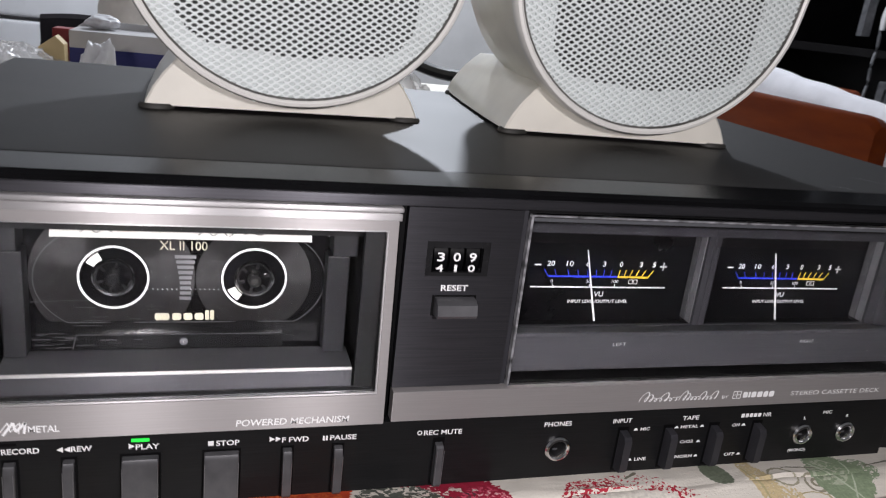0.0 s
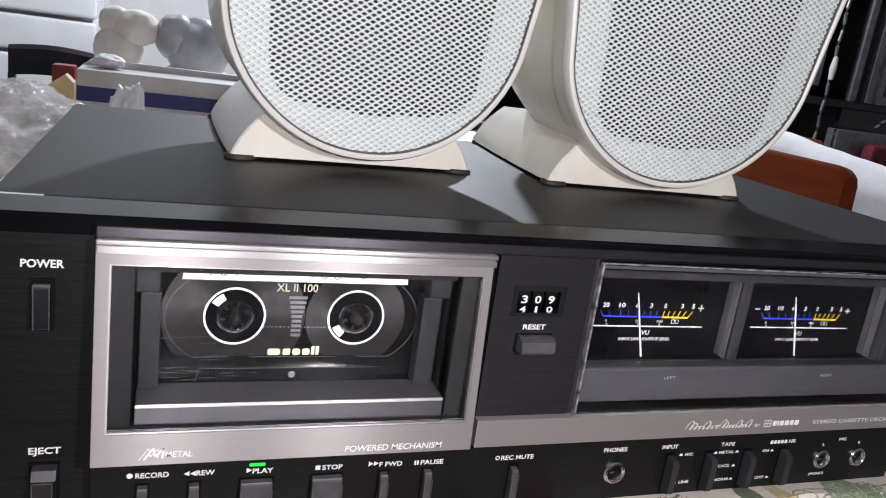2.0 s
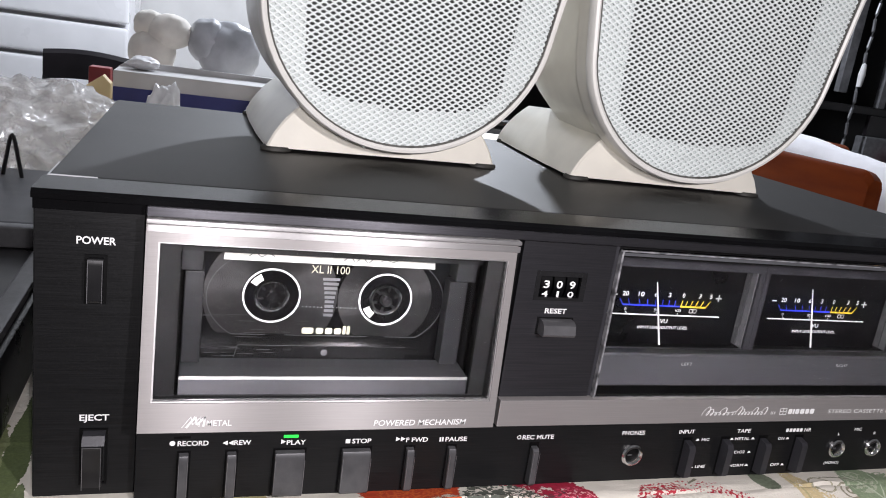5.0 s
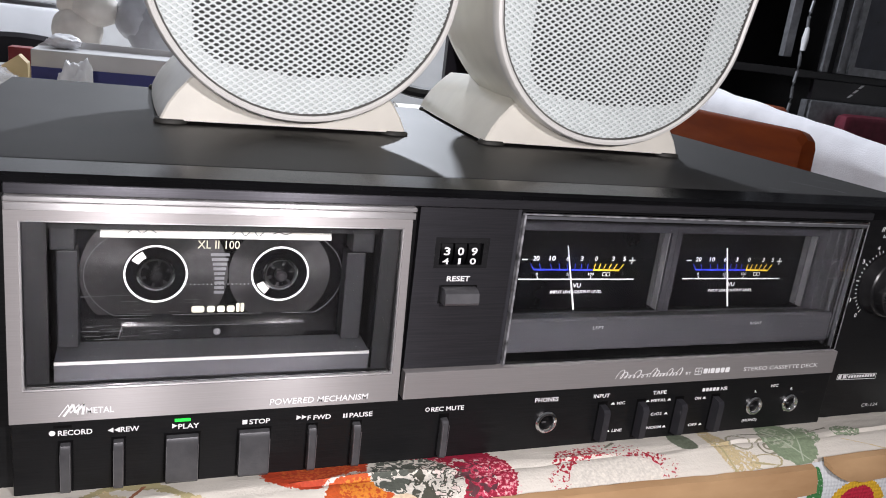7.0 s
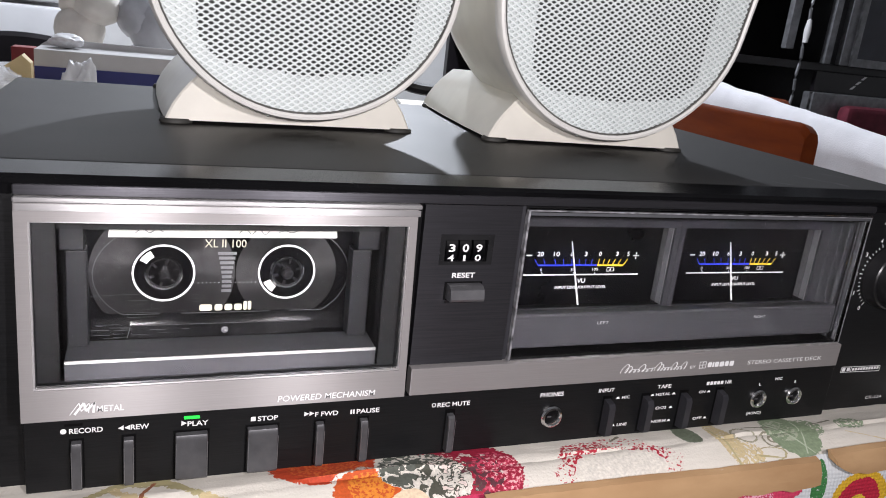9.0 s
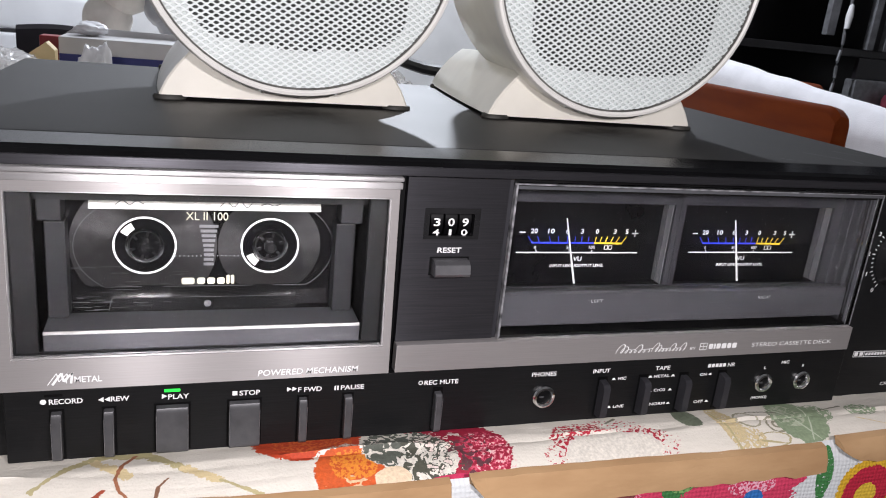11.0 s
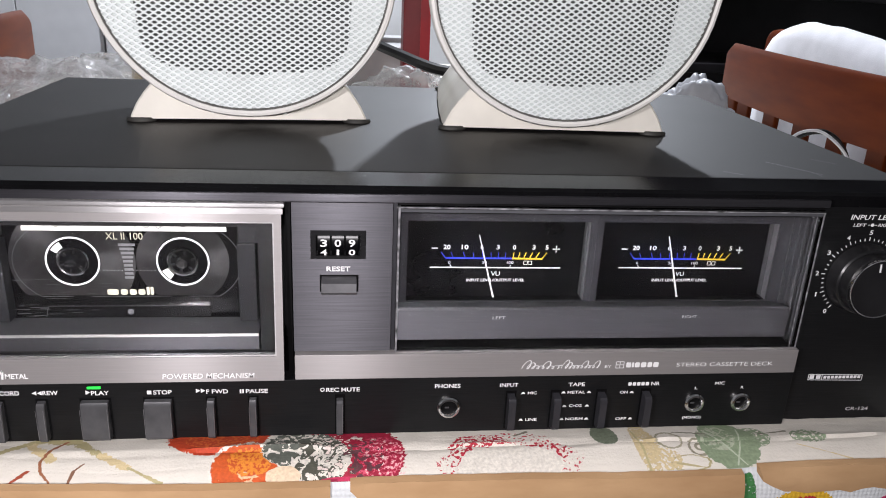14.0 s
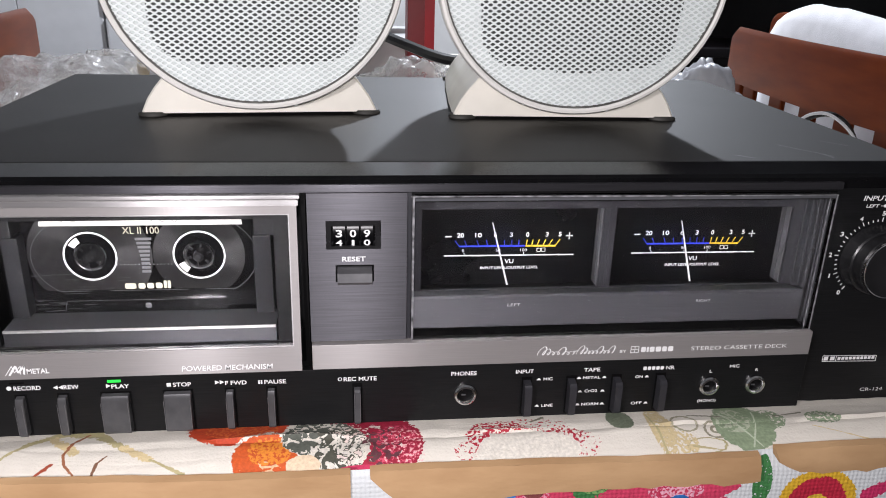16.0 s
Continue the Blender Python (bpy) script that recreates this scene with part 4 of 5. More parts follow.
part("knob_scale", bm, WHITE_INK, right, smooth=0)
for k in range(11):
    a = radians(-141 + 28.2 * k)
    x, z = KX + 20.3 * math.sin(a), KZ + 20.3 * math.cos(a)
    hw = 0.3 if k == 1 else 0.75 if k < 10 else 1.3
    lettering(str(k), x - hw, x + hw, z, 1.9, 5.0, WHITE_INK, right, "scale_number", bold=0.02)
knob = part("level_knob", lathe(bmesh.new(), KX, KZ, [(15.4, 5.2), (15.4, 3.6), (15.0, 3.0), (14.6, -1.0), (14.0, -1.6), (13.4, -1.6), (13.4, -6.4), (12.0, -6.6)], 56), BLACK_PLASTIC, right, "black double level knob with a bright ring")
part("knob_ring", lathe(bmesh.new(), KX, KZ, [(13.0, -6.2), (13.1, -8.2), (12.8, -8.7), (12.4, -8.4)], 56), CHROME, knob)
part("knob_cap", lathe(bmesh.new(), KX, KZ, [(12.6, -6), (12.4, -8.2), (11.8, -8.4), (0, -8.0)], 56), BLACK_PLASTIC, knob)
bm = bmesh.new()
strip(bm, KX - 2.0, KZ + 7.6, KX - 2.3, KZ + 11.2, 0.8, -8.5)
part("pointer", bm, WHITE_INK, knob, "white pointer line", smooth=0)
bm = bmesh.new()
for u, v in (((162.9, 7.2), (162.9, 10)), ((162.9, 10), (188.8, 9.4)), ((188.8, 9.4), (188.8, 6.6)), ((188.8, 6.6), (162.9, 7.2)), ((169.4, 7.1), (169.4, 9.8))):
    strip(bm, *u, *v, 0.3, 4.93)
flat(bm, [(163.5, 7.6), (165.6, 7.6), (165.6, 9.6), (163.5, 9.6)], 4.93)
flat(bm, [(166.6, 7.6), (168.7, 7.6), (168.7, 9.5), (166.6, 9.5)], 4.93)
for k in range(10):
    flat(bm, [(170.2 + k * 1.82, 7.7), (171.6 + k * 1.82, 7.7), (171.6 + k * 1.82, 9.1), (170.2 + k * 1.82, 9.1)], 4.93)
part("noise_reduction_mark", bm, WHITE_INK, right, smooth=0)
lettering("CR-124", 184.8, 195.8, -8.2, 1.7, 5.0, WHITE_INK, right, "model_label")

# ---- the cassette in the deck ----
cass = thing("audio_cassette", (-129.6, 24, 34), "smoky black cassette with white reel rings inside the deck", "cassette")
shell = part("shell", BX(-178.4, -78.6, 20, 30, 22.4, 86, bevel=1.0), CASS, cass, "smoky dark plastic shell")
part("head_block", prism(bmesh.new(), [(-163.0, 22.6), (-98.0, 22.6), (-98.8, 39.2), (-161.8, 39.2)], 18.2, 20.4), CASS, cass, "raised dark trapezoid")
bm = bmesh.new()
for a, b in (((-162.8, 34.2), (-161.6, 39.0)), ((-161.6, 39.0), (-99.0, 39.0))):
    strip(bm, *a, *b, 0.2, 18.12)
part("head_block_edge", bm, KEY, cass, smooth=0)
part("shell_screw", lathe(bmesh.new(), -130.0, 36.4, [(1.3, 18.3), (1.2, 17.9), (0.5, 17.8), (0, 18.1)], 16), DULL_METAL, cass, "small screw head")
for x, r in ((-150.8, 24.0), (-108.4, 18.2)):
    bm = lathe(bmesh.new(), x, 57.6, [(r, 20.1), (r, 19.975), (10.6, 19.965), (10.6, 20.1)], 72)
    for v in bm.verts:
        v.co.z = max(v.co.z, 42.9)
    pk = part("tape_pack", bm, PACK, cass, "dark wound tape")
    hub = part("reel_ring", lathe(bmesh.new(), x, 57.6, [(10.4, 20.0), (10.4, 19.72), (9.75, 19.7), (9.75, 20.0)], 64), WHITE_INK, cass, "white printed ring")
    part("hub_well", lathe(bmesh.new(), x, 57.6, [(6.2, 19.7), (5.6, 19.55), (4.9, 19.7), (4.7, 21.2), (0, 21.2)], 40), BLACK_PLASTIC, hub, "grey hub with drive teeth")
    part("spindle", lathe(bmesh.new(), x, 57.6, [(2.3, 21.2), (2.1, 17.4), (1.2, 16.6), (0, 16.5)], 20), BLACK_PLASTIC, hub)
    bm = bmesh.new()
    for k in range(6):
        a = k * math.pi / 3 + 0.3
        c, s = math.cos(a), math.sin(a)
        prism(bm, [(x + 4.9 * c - 0.5 * s, 57.6 + 4.9 * s + 0.5 * c), (x + 4.9 * c + 0.5 * s, 57.6 + 4.9 * s - 0.5 * c), (x + 3.3 * c + 0.4 * s, 57.6 + 3.3 * s - 0.4 * c), (x + 3.3 * c - 0.4 * s, 57.6 + 3.3 * s + 0.4 * c)], 19.4, 20.6)
    part("drive_teeth", bm, BLACK_PLASTIC, hub)
    # Chrome ring added to put the hub's bright glints into the shape.
    part("hub_glint", lathe(bmesh.new(), x, 57.6, [(6.3, 19.68), (5.9, 19.3), (5.3, 19.68)], 40), CHROME, hub, "bright chrome ring added for the hub's glints")
    a0 = radians(118 if x < -130 else 205)
    bm = bmesh.new()
    pts = [(r2, a0 + radians(k * 6)) for r2 in (6.6,) for k in range(6)] + [(9.2, a0 + radians(30 - k * 6)) for k in range(6)]
    flat(bm, [(x + r2 * math.cos(a), 57.6 + r2 * math.sin(a)) for r2, a in pts], 19.66)
    part("clamp_patch", bm, PAPER, hub, "white leader clamp", smooth=0)
bm = bmesh.new()
for k in range(9):
    z = 50.2 + k * 1.75
    w = 1.5 + 1.3 * (k / 8) ** 2 + 0.4 * abs(k - 3) / 5
    flat(bm, [(-129.7 - w, z), (-129.7 + w, z), (-129.7 + w, z + 1.1), (-129.7 - w, z + 1.1)], 19.85)
part("tape_window", bm, DULL_METAL, cass, "ribbed grey window", smooth=0)
lettering("XL II 100", -137.4, -123.2, 68.4, 2.9, 19.95, GOLD_INK, cass, "type_label")
bar_sign(-139.4, -120.6, 44.9, 3.4, 19.8, GOLD_INK, cass, [(1.6, 0.72, 0), (1, 0.72, 0), (1, 0.72, 0), (1, 0.72, 0), (0.45, 1, 0), (0.45, 1, 0)], "maker_name_bar")
bm = bmesh.new()
for k in range(17):
    x = -141 + k * 1.42
    flat(bm, [(x, 53.6), (x + 0.35, 53.6), (x + 0.35, 53.95), (x, 53.95)], 19.9)
part("window_scale", bm, GREY_INK, cass, smooth=0)
bm = bmesh.new()
for cx, s in ((-147.5, -1), (-111.5, 1)):
    pts = [(cx + s * 26 * math.cos(radians(q)), max(42.5, 57 + 19 * math.sin(radians(q)))) for q in range(-80, 81, 5)]
    for u, v in zip(pts, pts[1:]):
        strip(bm, *u, *v, 0.3, 19.86)
strip(bm, -145, 42.5, -114, 42.5, 0.3, 19.86)
part("window_outline", bm, KEY, cass, "moulded window edge", smooth=0)
# pale hairlines: scuffs and the shell's streaked reflections, painted together
rnd = random.Random(11)
for k in range(26):
    x, z, w = rnd.uniform(-176, -140), rnd.uniform(34.6, 50), rnd.uniform(1.5, 8)
    bm = bmesh.new()
    strip(bm, x, z, min(x + w, -133), z + rnd.uniform(-0.15, 0.15), rnd.uniform(0.08, 0.2), 17.7 if z < 41 else 19.6)
    part("scuff_reflection", bm, KEY, cass, "faint horizontal scuff with its reflection painted in", smooth=0)
bm = bmesh.new()
prism(bm, [(-168.4, 70.6), (-90.6, 70.6), (-91.4, 79), (-167.6, 79)], 19.6, 20.1)
lab = part("paper_label", bm, PAPER, cass, "white paper label with faint handwriting")
bm = bmesh.new()
for x0, n in ((-160, 5), (-126, 6), (-112, 4)):
    pts = smooth_line([(x0 + k * 2.3, 0, 72.6 + (1.1 if k % 2 else -0.4) + 0.5 * math.sin(k * 3 + x0)) for k in range(n)], 5)
    for a, b in zip(pts, pts[1:]):
        strip(bm, a.x, a.z, b.x, b.z, 0.28, 19.55)
part("pen_marks", bm, SHELF_GREY, lab, smooth=0)


# ---- the two loudspeakers on the lid ----
def half_width(h, height=205.0):
    """Half the front's width at h above its lowest point: an upright egg, wider towards the top."""
    side = 60.5 + 0.145 * h if h < 115 else 77.175 - 0.0016 * (h - 115) ** 2
    low = max(0.0, min(1.0, h / 56))
    top = max(0.0, min(1.0, (height - h) / 60))
    return side * (1 - (1 - low) ** 2.1) ** (1 / 2.1) * (1 - (1 - top) ** 2.2) ** (1 / 2.2)


def outline(scale=0.0, n=48, height=205.0):
    """The front's outline, drawn in by scale millimetres, as (x, z) from its lowest point."""
    hs = [height * (0.5 - 0.5 * math.cos(math.pi * k / n)) for k in range(n + 1)]
    pts = [(half_width(h), h) for h in hs] + [(-half_width(h), h) for h in hs[-2:0:-1]]
    mid = height * 0.52
    out = []
    for x, h in pts:
        d = Vector((x, (h - mid) * 0.8))
        d = d.normalized() if d.length else Vector((0, 0))
        out.append((x - d.x * scale, h - d.y * scale))
    return out


def loft(bm, rings, cap_first=True, cap_last=True):
    rs = [[bm.verts.new(p) for p in r] for r in rings]
    n = len(rs[0])
    for a, b in zip(rs, rs[1:]):
        for k in range(n):
            bm.faces.new((a[k], b[k], b[(k + 1) % n], a[(k + 1) % n]))
    if cap_first:
        bm.faces.new(rs[0])
    if cap_last:
        bm.faces.new(rs[-1][::-1])
    return bm


def zone(x, h):
    """Whether (x, h) lies in front of the driver opening."""
    w = 45 + 0.07 * h
    if h > 170 or abs(x) > w:
        return False
    floor = 20.5 + 6 * (x / w) ** 2
    corner = max(0.0, abs(x) - (w - 11))
    return h > floor + (11 - math.sqrt(max(0.0, 11 ** 2 - corner ** 2)))


def mesh_grille(y_front, holes_x=4.2, holes_z=2.76):
    """The pressed metal mesh: one diamond cell with a hole for each opening, staggered row by row, gently domed."""
    verts, faces = [], []
    hx, hz = holes_x / 2, holes_z / 2
    ring = [(-0.66, 0), (-0.22, 0.5), (0.22, 0.5), (0.66, 0), (0.22, -0.5), (-0.22, -0.5)]

    def y_at(x, h):
        return y_front - 1.4 * max(0.0, 1 - (x / 84) ** 2) * max(0.0, 1 - ((h - 104) / 106) ** 2)

    rows = int(200 / hz)
    for j in range(rows):
        h = 3.0 + j * hz
        if h > 150:
            break
        for i in range(-22, 23):
            x = (i + 0.5 * (j % 2)) * holes_x
            if abs(x) + 1.2 > half_width(h) - 2.0:
                continue
            b = len(verts)
            for u, v in ((-hx, 0), (0, hz), (hx, 0), (0, -hz)):
                verts.append((x + u, y_at(x, h), h + v))
            for u, v in ring:
                verts.append((x + u * hx, y_at(x, h) + 0.1, h + v * hz))
            for u, v in ring:
                verts.append((x + u * hx * 0.92, y_at(x, h) + 0.8, h + v * hz * 0.92))
            L, T, R, D = b, b + 1, b + 2, b + 3
            q = [b + 4 + k for k in range(6)]
            faces += [(L, q[0], q[1], T), (T, q[1], q[2]), (T, q[2], q[3], R), (R, q[3], q[4], D), (D, q[4], q[5]), (D, q[5], q[0], L)]
            for k in range(6):
                faces.append((q[k], q[k] + 6, b + 10 + (k + 1) % 6, b + 4 + (k + 1) % 6))
    return verts, faces


def loudspeaker():
    sp = thing("loudspeaker", (-91.2, 115.7, 95.5), "cream egg-shaped loudspeaker with white metal grille on the deck", "loudspeaker",
               "pair of loudspeakers", rz=4.3)
    up, y0, lean = 6.0, -17.0, -0.06

    def put(pts, y, dz=0.0):
        return [(x, y + lean * z, z + up + dz) for x, z in pts]

    rim = part("rim", loft(bmesh.new(), [put(outline(3.4), y0 + 0.8), put(outline(3.2), y0 - 0.8), put(outline(2.2), y0 - 1.5), put(outline(0.9), y0 - 1.1), put(outline(0.1), y0 + 0.6),
                                          put(outline(0.0), y0 + 5.0), put(outline(0.5), y0 + 6.0), put(outline(3.5), y0 + 6.0)], False, False), RING_WHITE, sp, "off-white moulded rim", local=True)
    # Dark strip beside the grille: the rim gap's shade, put into the colour.
    part("rim_groove", loft(bmesh.new(), [put(outline(3.3), y0 - 0.5), put(outline(4.1), y0 - 0.5), put(outline(4.1), y0 + 0.9), put(outline(3.3), y0 + 0.9)], False, False), GROOVE, sp, "dark strip painted as the gap's shade round the grille", local=True)
    part("body", loft(bmesh.new(), [put(outline(0.8), y0 + 6.2), put(outline(0.8), y0 + 17), put(outline(3), y0 + 19), put(outline(3.6), y0 + 50), put(outline(6), y0 + 85),
                                    put(outline(14), y0 + 115), put(outline(30), y0 + 134)]), CREAM, sp, "cream plastic cabinet", local=True)
    me = bpy.data.meshes.new("grille")
    v, f = mesh_grille(y0 + 0.6)
    me.from_pydata([(a / 1000, (b + lean * c) / 1000, (c + up) / 1000) for a, b, c in v], [], f)
    me.materials.append(MESH_WHITE)
    g = new("grille", me)
    g.parent = sp
    tagged(g, "white pressed-metal mesh grille")
    # backing plate with the driver opening, as strips between the outline and the opening
    bm = bmesh.new()
    step = 1.6
    for k in range(int(196 / step)):
        h = 4 + k * step
        w = half_width(h) - 2
        inner = [x for x in np.arange(0, w, 0.5) if zone(x, h + step / 2)]
        i = max(inner) if inner else 0.0
        for s in (-1, 1):
            if w > i:
                bm.faces.new([bm.verts.new(p) for p in ((s * i, y0 + 1.7 + lean * h, h + up), (s * w, y0 + 1.7 + lean * h, h + up), (s * w, y0 + 1.7 + lean * (h + step), h + step + up), (s * i, y0 + 1.7 + lean * (h + step), h + step + up))])
    part("baffle", bm, BACKPLATE, sp, local=True, smooth=0)
    part("driver_cloth", loft(bmesh.new(), [put(outline(3.6), y0 + 5.6), put(outline(3.7), y0 + 5.9)]), DARK_CLOTH, sp, "dark cloth behind the grille", local=True)
    # stand: a saddle whose sides sweep in to the rim
    left_edge = [(-58, 0), (-57.2, 2.2), (-54.6, 7.5), (-50.8, 13), (-46, 18.5), (-40.5, 23.5), (-36, 27)]
    prof = left_edge + [(-x, z) for x, z in left_edge[::-1]]
    rings = []
    for y, s, t in ((0, 0.985, 0.98), (0.9, 1, 1), (40, 0.98, 1), (90, 0.93, 0.98), (138, 0.86, 0.9), (140, 0.85, 0.88)):
        rings.append([(x * s, y, 1.6 + z * t) for x, z in prof])
    part("stand", loft(bmesh.new(), rings), CREAM, sp, "cream moulded foot", local=True, smooth=30)
    for x, y in ((-53, 3), (53, 3), (-45, 132), (45, 132)):
        bm = bmesh.new()
        rr = [[(x + (7.2 * s) * math.cos(a), y + (5.2 * s) * math.sin(a), z) for a in [k * math.pi / 10 for k in range(20)]] for z, s in ((0, 0.94), (0.4, 1), (1.3, 1), (2.2, 0.9))]
        part("rubber_pad", loft(bm, rr), RUBBER, sp, local=True)
    return sp


spk = loudspeaker()
copy_thing(spk, pose(0.0632, 0.1077, 0.0955 + ZD, 0, 0, -1.4))


# ---- table, cloths and card along its edge ----
def sheet(bm, xs, profile, wave):
    """A cloth: the (y, z) profile run along x, pushed about by wave(x, k)."""
    rows = []
    for x in xs:
        rows.append([bm.verts.new((x + wave(x, k)[0], y + wave(x, k)[1], z + wave(x, k)[2])) for k, (y, z) in enumerate(profile)])
    for a, b in zip(rows, rows[1:]):
        for k in range(len(profile) - 1):
            bm.faces.new((a[k], b[k], b[k + 1], a[k + 1]))
    return bm


table = thing("dining_table", (35, 640, -763), "dining table under flowered cloths", "table")
part("tabletop", BX(-400, 480, -24, 1300, -45, -16.5, bevel=3), WOOD, table)
for x in (-360, 440):
    for y in (20, 1250):
        part("leg", BX(x - 30, x + 30, y - 30, y + 30, -763, -45, bevel=3), WOOD, table)


def cloth_wave(x, k):
    a = noise.noise(Vector((x * 0.018, k * 0.35, 3.1)))
    b = noise.noise(Vector((x * 0.055, k * 0.6, 9.7)))
    c = noise.noise(Vector((x * 0.12, k * 1.1, 5.0)))
    edge = min(1.0, max(0.0, (k - 12) / 6))
    return (0, edge * (1.8 * a + 0.9 * b), edge * (1.6 * a + 0.9 * b) + 0.5 * c * min(1.0, k / 6) + (1.2 * a if k == 16 else 0.0))


prof = [(1310, -60), (1308, -15), (1300, -13.2), (900, -13.2), (600, -13.2), (450, -13.2), (330, -13.2), (250, -13.2), (180, -13.2), (110, -13.2), (60, -13.2), (20, -13.2), (4, -13.1), (-1, -12.6), (-6, -11.8), (-9, -11.4), (-11, -10.8), (-12.2, -11.9), (-14, -11.7), (-17, -12.2),
        (-21, -13.6), (-24.5, -15.4), (-27, -17.8), (-28.6, -20.6), (-29.2, -24), (-29, -30), (-28.6, -38)]
xs = [-404, -400, -390, -375] + [-350 + 4 * k for k in range(175)] + [350 + 20 * k for k in range(7)] + [484]
bm = sheet(bmesh.new(), xs, prof, cloth_wave)
single("flowered_tablecloth", bm, TOP_CLOTH, "cream cotton tablecloth printed with red and green flowers", "tablecloth", smooth=60)


def hang_wave(x, k):
    a = noise.noise(Vector((x * 0.012, 1.0, k * 0.2)))
    b = noise.noise(Vector((x * 0.05, 4.0, k * 0.3)))
    return (0, -2.5 * a - 1.0 * b, 0)


bm = sheet(bmesh.new(), xs, [(-30.4, -13.4), (-31.8, -16), (-32.6, -22), (-33, -32), (-33.4, -44), (-33.8, -70), (-34, -120), (-34, -260)], hang_wave)
single("embroidered_undercloth", bm, LOW_CLOTH, "white woven cloth with pink and blue embroidered flowers", "tablecloth", smooth=60)


def card_strip(x0, x1, z_top, z_bot, seed, torn=0.0, rise=0.0):
    """A torn strip of corrugated card with a ragged lower edge, hung over the cloth's roll."""
    rnd = random.Random(seed)
    bm = bmesh.new()
    n = int((x1 - x0) / 5)
    cols = []
    for k in range(n + 1):
        x = x0 + (x1 - x0) * k / n
        rag = rnd.uniform(-1.0, 0.9) + (rnd.uniform(0, 2) if k in (0, n) else 0)
        zt = z_top + 0.8 * math.sin(x * 0.03 + seed) + rnd.uniform(-0.25, 0.25)
        lift = rise * max(0.0, (x1 - x) / 125)
        zt, zb = zt + lift, z_bot + rag + lift
        near = max(0.0, 1 - (x - x0) / 12)
        zb += torn * near
        yb = -35.6 - 0.9 * math.sin(x * 0.04 + seed) + (rnd.uniform(-0.9, 0.5) if k % 7 in (2, 3) else rnd.uniform(-0.15, 0.15))
        cols.append([bm.verts.new(p) for p in ((x, -30.2, zt + 0.6), (x, -33.4, zt - 0.2), (x, yb, (zt + zb) / 2), (x, yb - 0.8, zb), (x, yb + 1.6, zb + 0.3), (x, -31.8, zt - 2.6))])
    for a, b in zip(cols, cols[1:]):
        for i in range(6):
            j = (i + 1) % 6
            bm.faces.new((a[i], b[i], b[j], a[j]))
    bm.faces.new(cols[0])
    bm.faces.new(cols[-1][::-1])
    return single("cardboard_strip", bm, CARD, "torn strip of brown corrugated card along the table edge", "cardboard", "cardboard along the table edge", smooth=40)


card_strip(-330, -48.5, -13.0, -25.0, 1, rise=1.6)
card_strip(-41, 118, -13.0, -25.0, 2, torn=9.0)
card_strip(124, 330, -11.4, -21.0, 3, torn=6.0)


# ---- things on the table behind and beside the deck ----
def crumple(bm, cx, cy, cz, rx, ry, rz, amount, freq, seed, sub=4):
    ret = bmesh.ops.create_icosphere(bm, subdivisions=sub, radius=1.0)
    for v in ret["verts"]:
        p = v.co.copy()
        d = noise.fractal(p * freq + Vector((seed, seed * 0.7, 0)), 0.8, 2.2, 4) * amount
        rid = abs(noise.noise(p * freq * 1.7 + Vector((0, seed, 4)))) * amount * 0.9
        crease = 0.0
        if sub > 4:
            for f, w in ((2.3, 0.2), (4.6, 0.08)):
                crease += w * amount * (1 - min(1.0, 3.2 * abs(noise.noise(p * freq * f + Vector((seed, 9, seed * 1.3))))))
        k = 1 + d - rid + crease
        v.co = Vector((cx + p.x * rx * k, cy + p.y * ry * k, max(cz - rz, cz + p.z * rz * k)))
    return bm


single("plastic_bag", crumple(bmesh.new(), -300, 430, 34, 68, 95, 52, 0.2, 1.5, 2.0, 6), FILM, "crumpled translucent plastic bag on the table", "plastic bag", "plastic bags", smooth=180)
single("plastic_bag", crumple(bmesh.new(), -316, 640, 24, 60, 60, 40, 0.2, 1.9, 8.0, 5), FILM, "small crumpled clear plastic bag", "plastic bag", "plastic bags", smooth=180)
single("plastic_bag", crumple(bmesh.new(), -206, 420, 36, 19, 20, 52, 0.22, 1.3, 5.0, 5), TISSUE, "clear plastic film bunched beside the carton", "plastic bag", "plastic bags", smooth=180)
single("plastic_bag", crumple(bmesh.new(), 0, 370, 40, 56, 46, 54, 0.2, 1.7, 3.0, 5), FILM, "crumpled clear plastic bag behind the loudspeakers", "plastic bag", "plastic bags", smooth=180)
single("plastic_bag", crumple(bmesh.new(), 236, 330, 42, 34, 44, 58, 0.2, 1.5, 6.0, 5), GREY_FILM, "grey plastic bag beside the deck", "plastic bag", "plastic bags", smooth=180)
crt = thing("carton", (-120, 790, -13), "grey printed carton with a dark blue stripe", "box")
part("carton_body", BX(-270, 40, 702, 870, -13, 76, bevel=1.5), GREY_BOX, crt)
part("blue_stripe", BX(-269.5, -60, 701.0, 701.6, 42, 58), BLUE_PRINT, crt, "dark blue printed stripe")
part("flap", prism(bmesh.new(), [(-270, 76.3), (40, 76.3), (30, 82), (-258, 84)], 760, 762), GREY_BOX, crt)
single("yellow_packet", prism(bmesh.new(), [(-296, -13), (-266, -13), (-268, 64), (-276, 72), (-292, 60)], 660, 680), YELLOW_CARD, "pale yellow card packet", "packet")
single("red_box", BX(-314, -288, 860, 890, -13, 64, bevel=1.5), RED_PLASTIC, "small red box beside the carton", "box")
single("film_scrap", crumple(bmesh.new(), -241, 742, 84, 18, 16, 8, 0.2, 1.4, 7.0, 4), TISSUE, "scrap of milky plastic film on the carton", "plastic film", smooth=180)


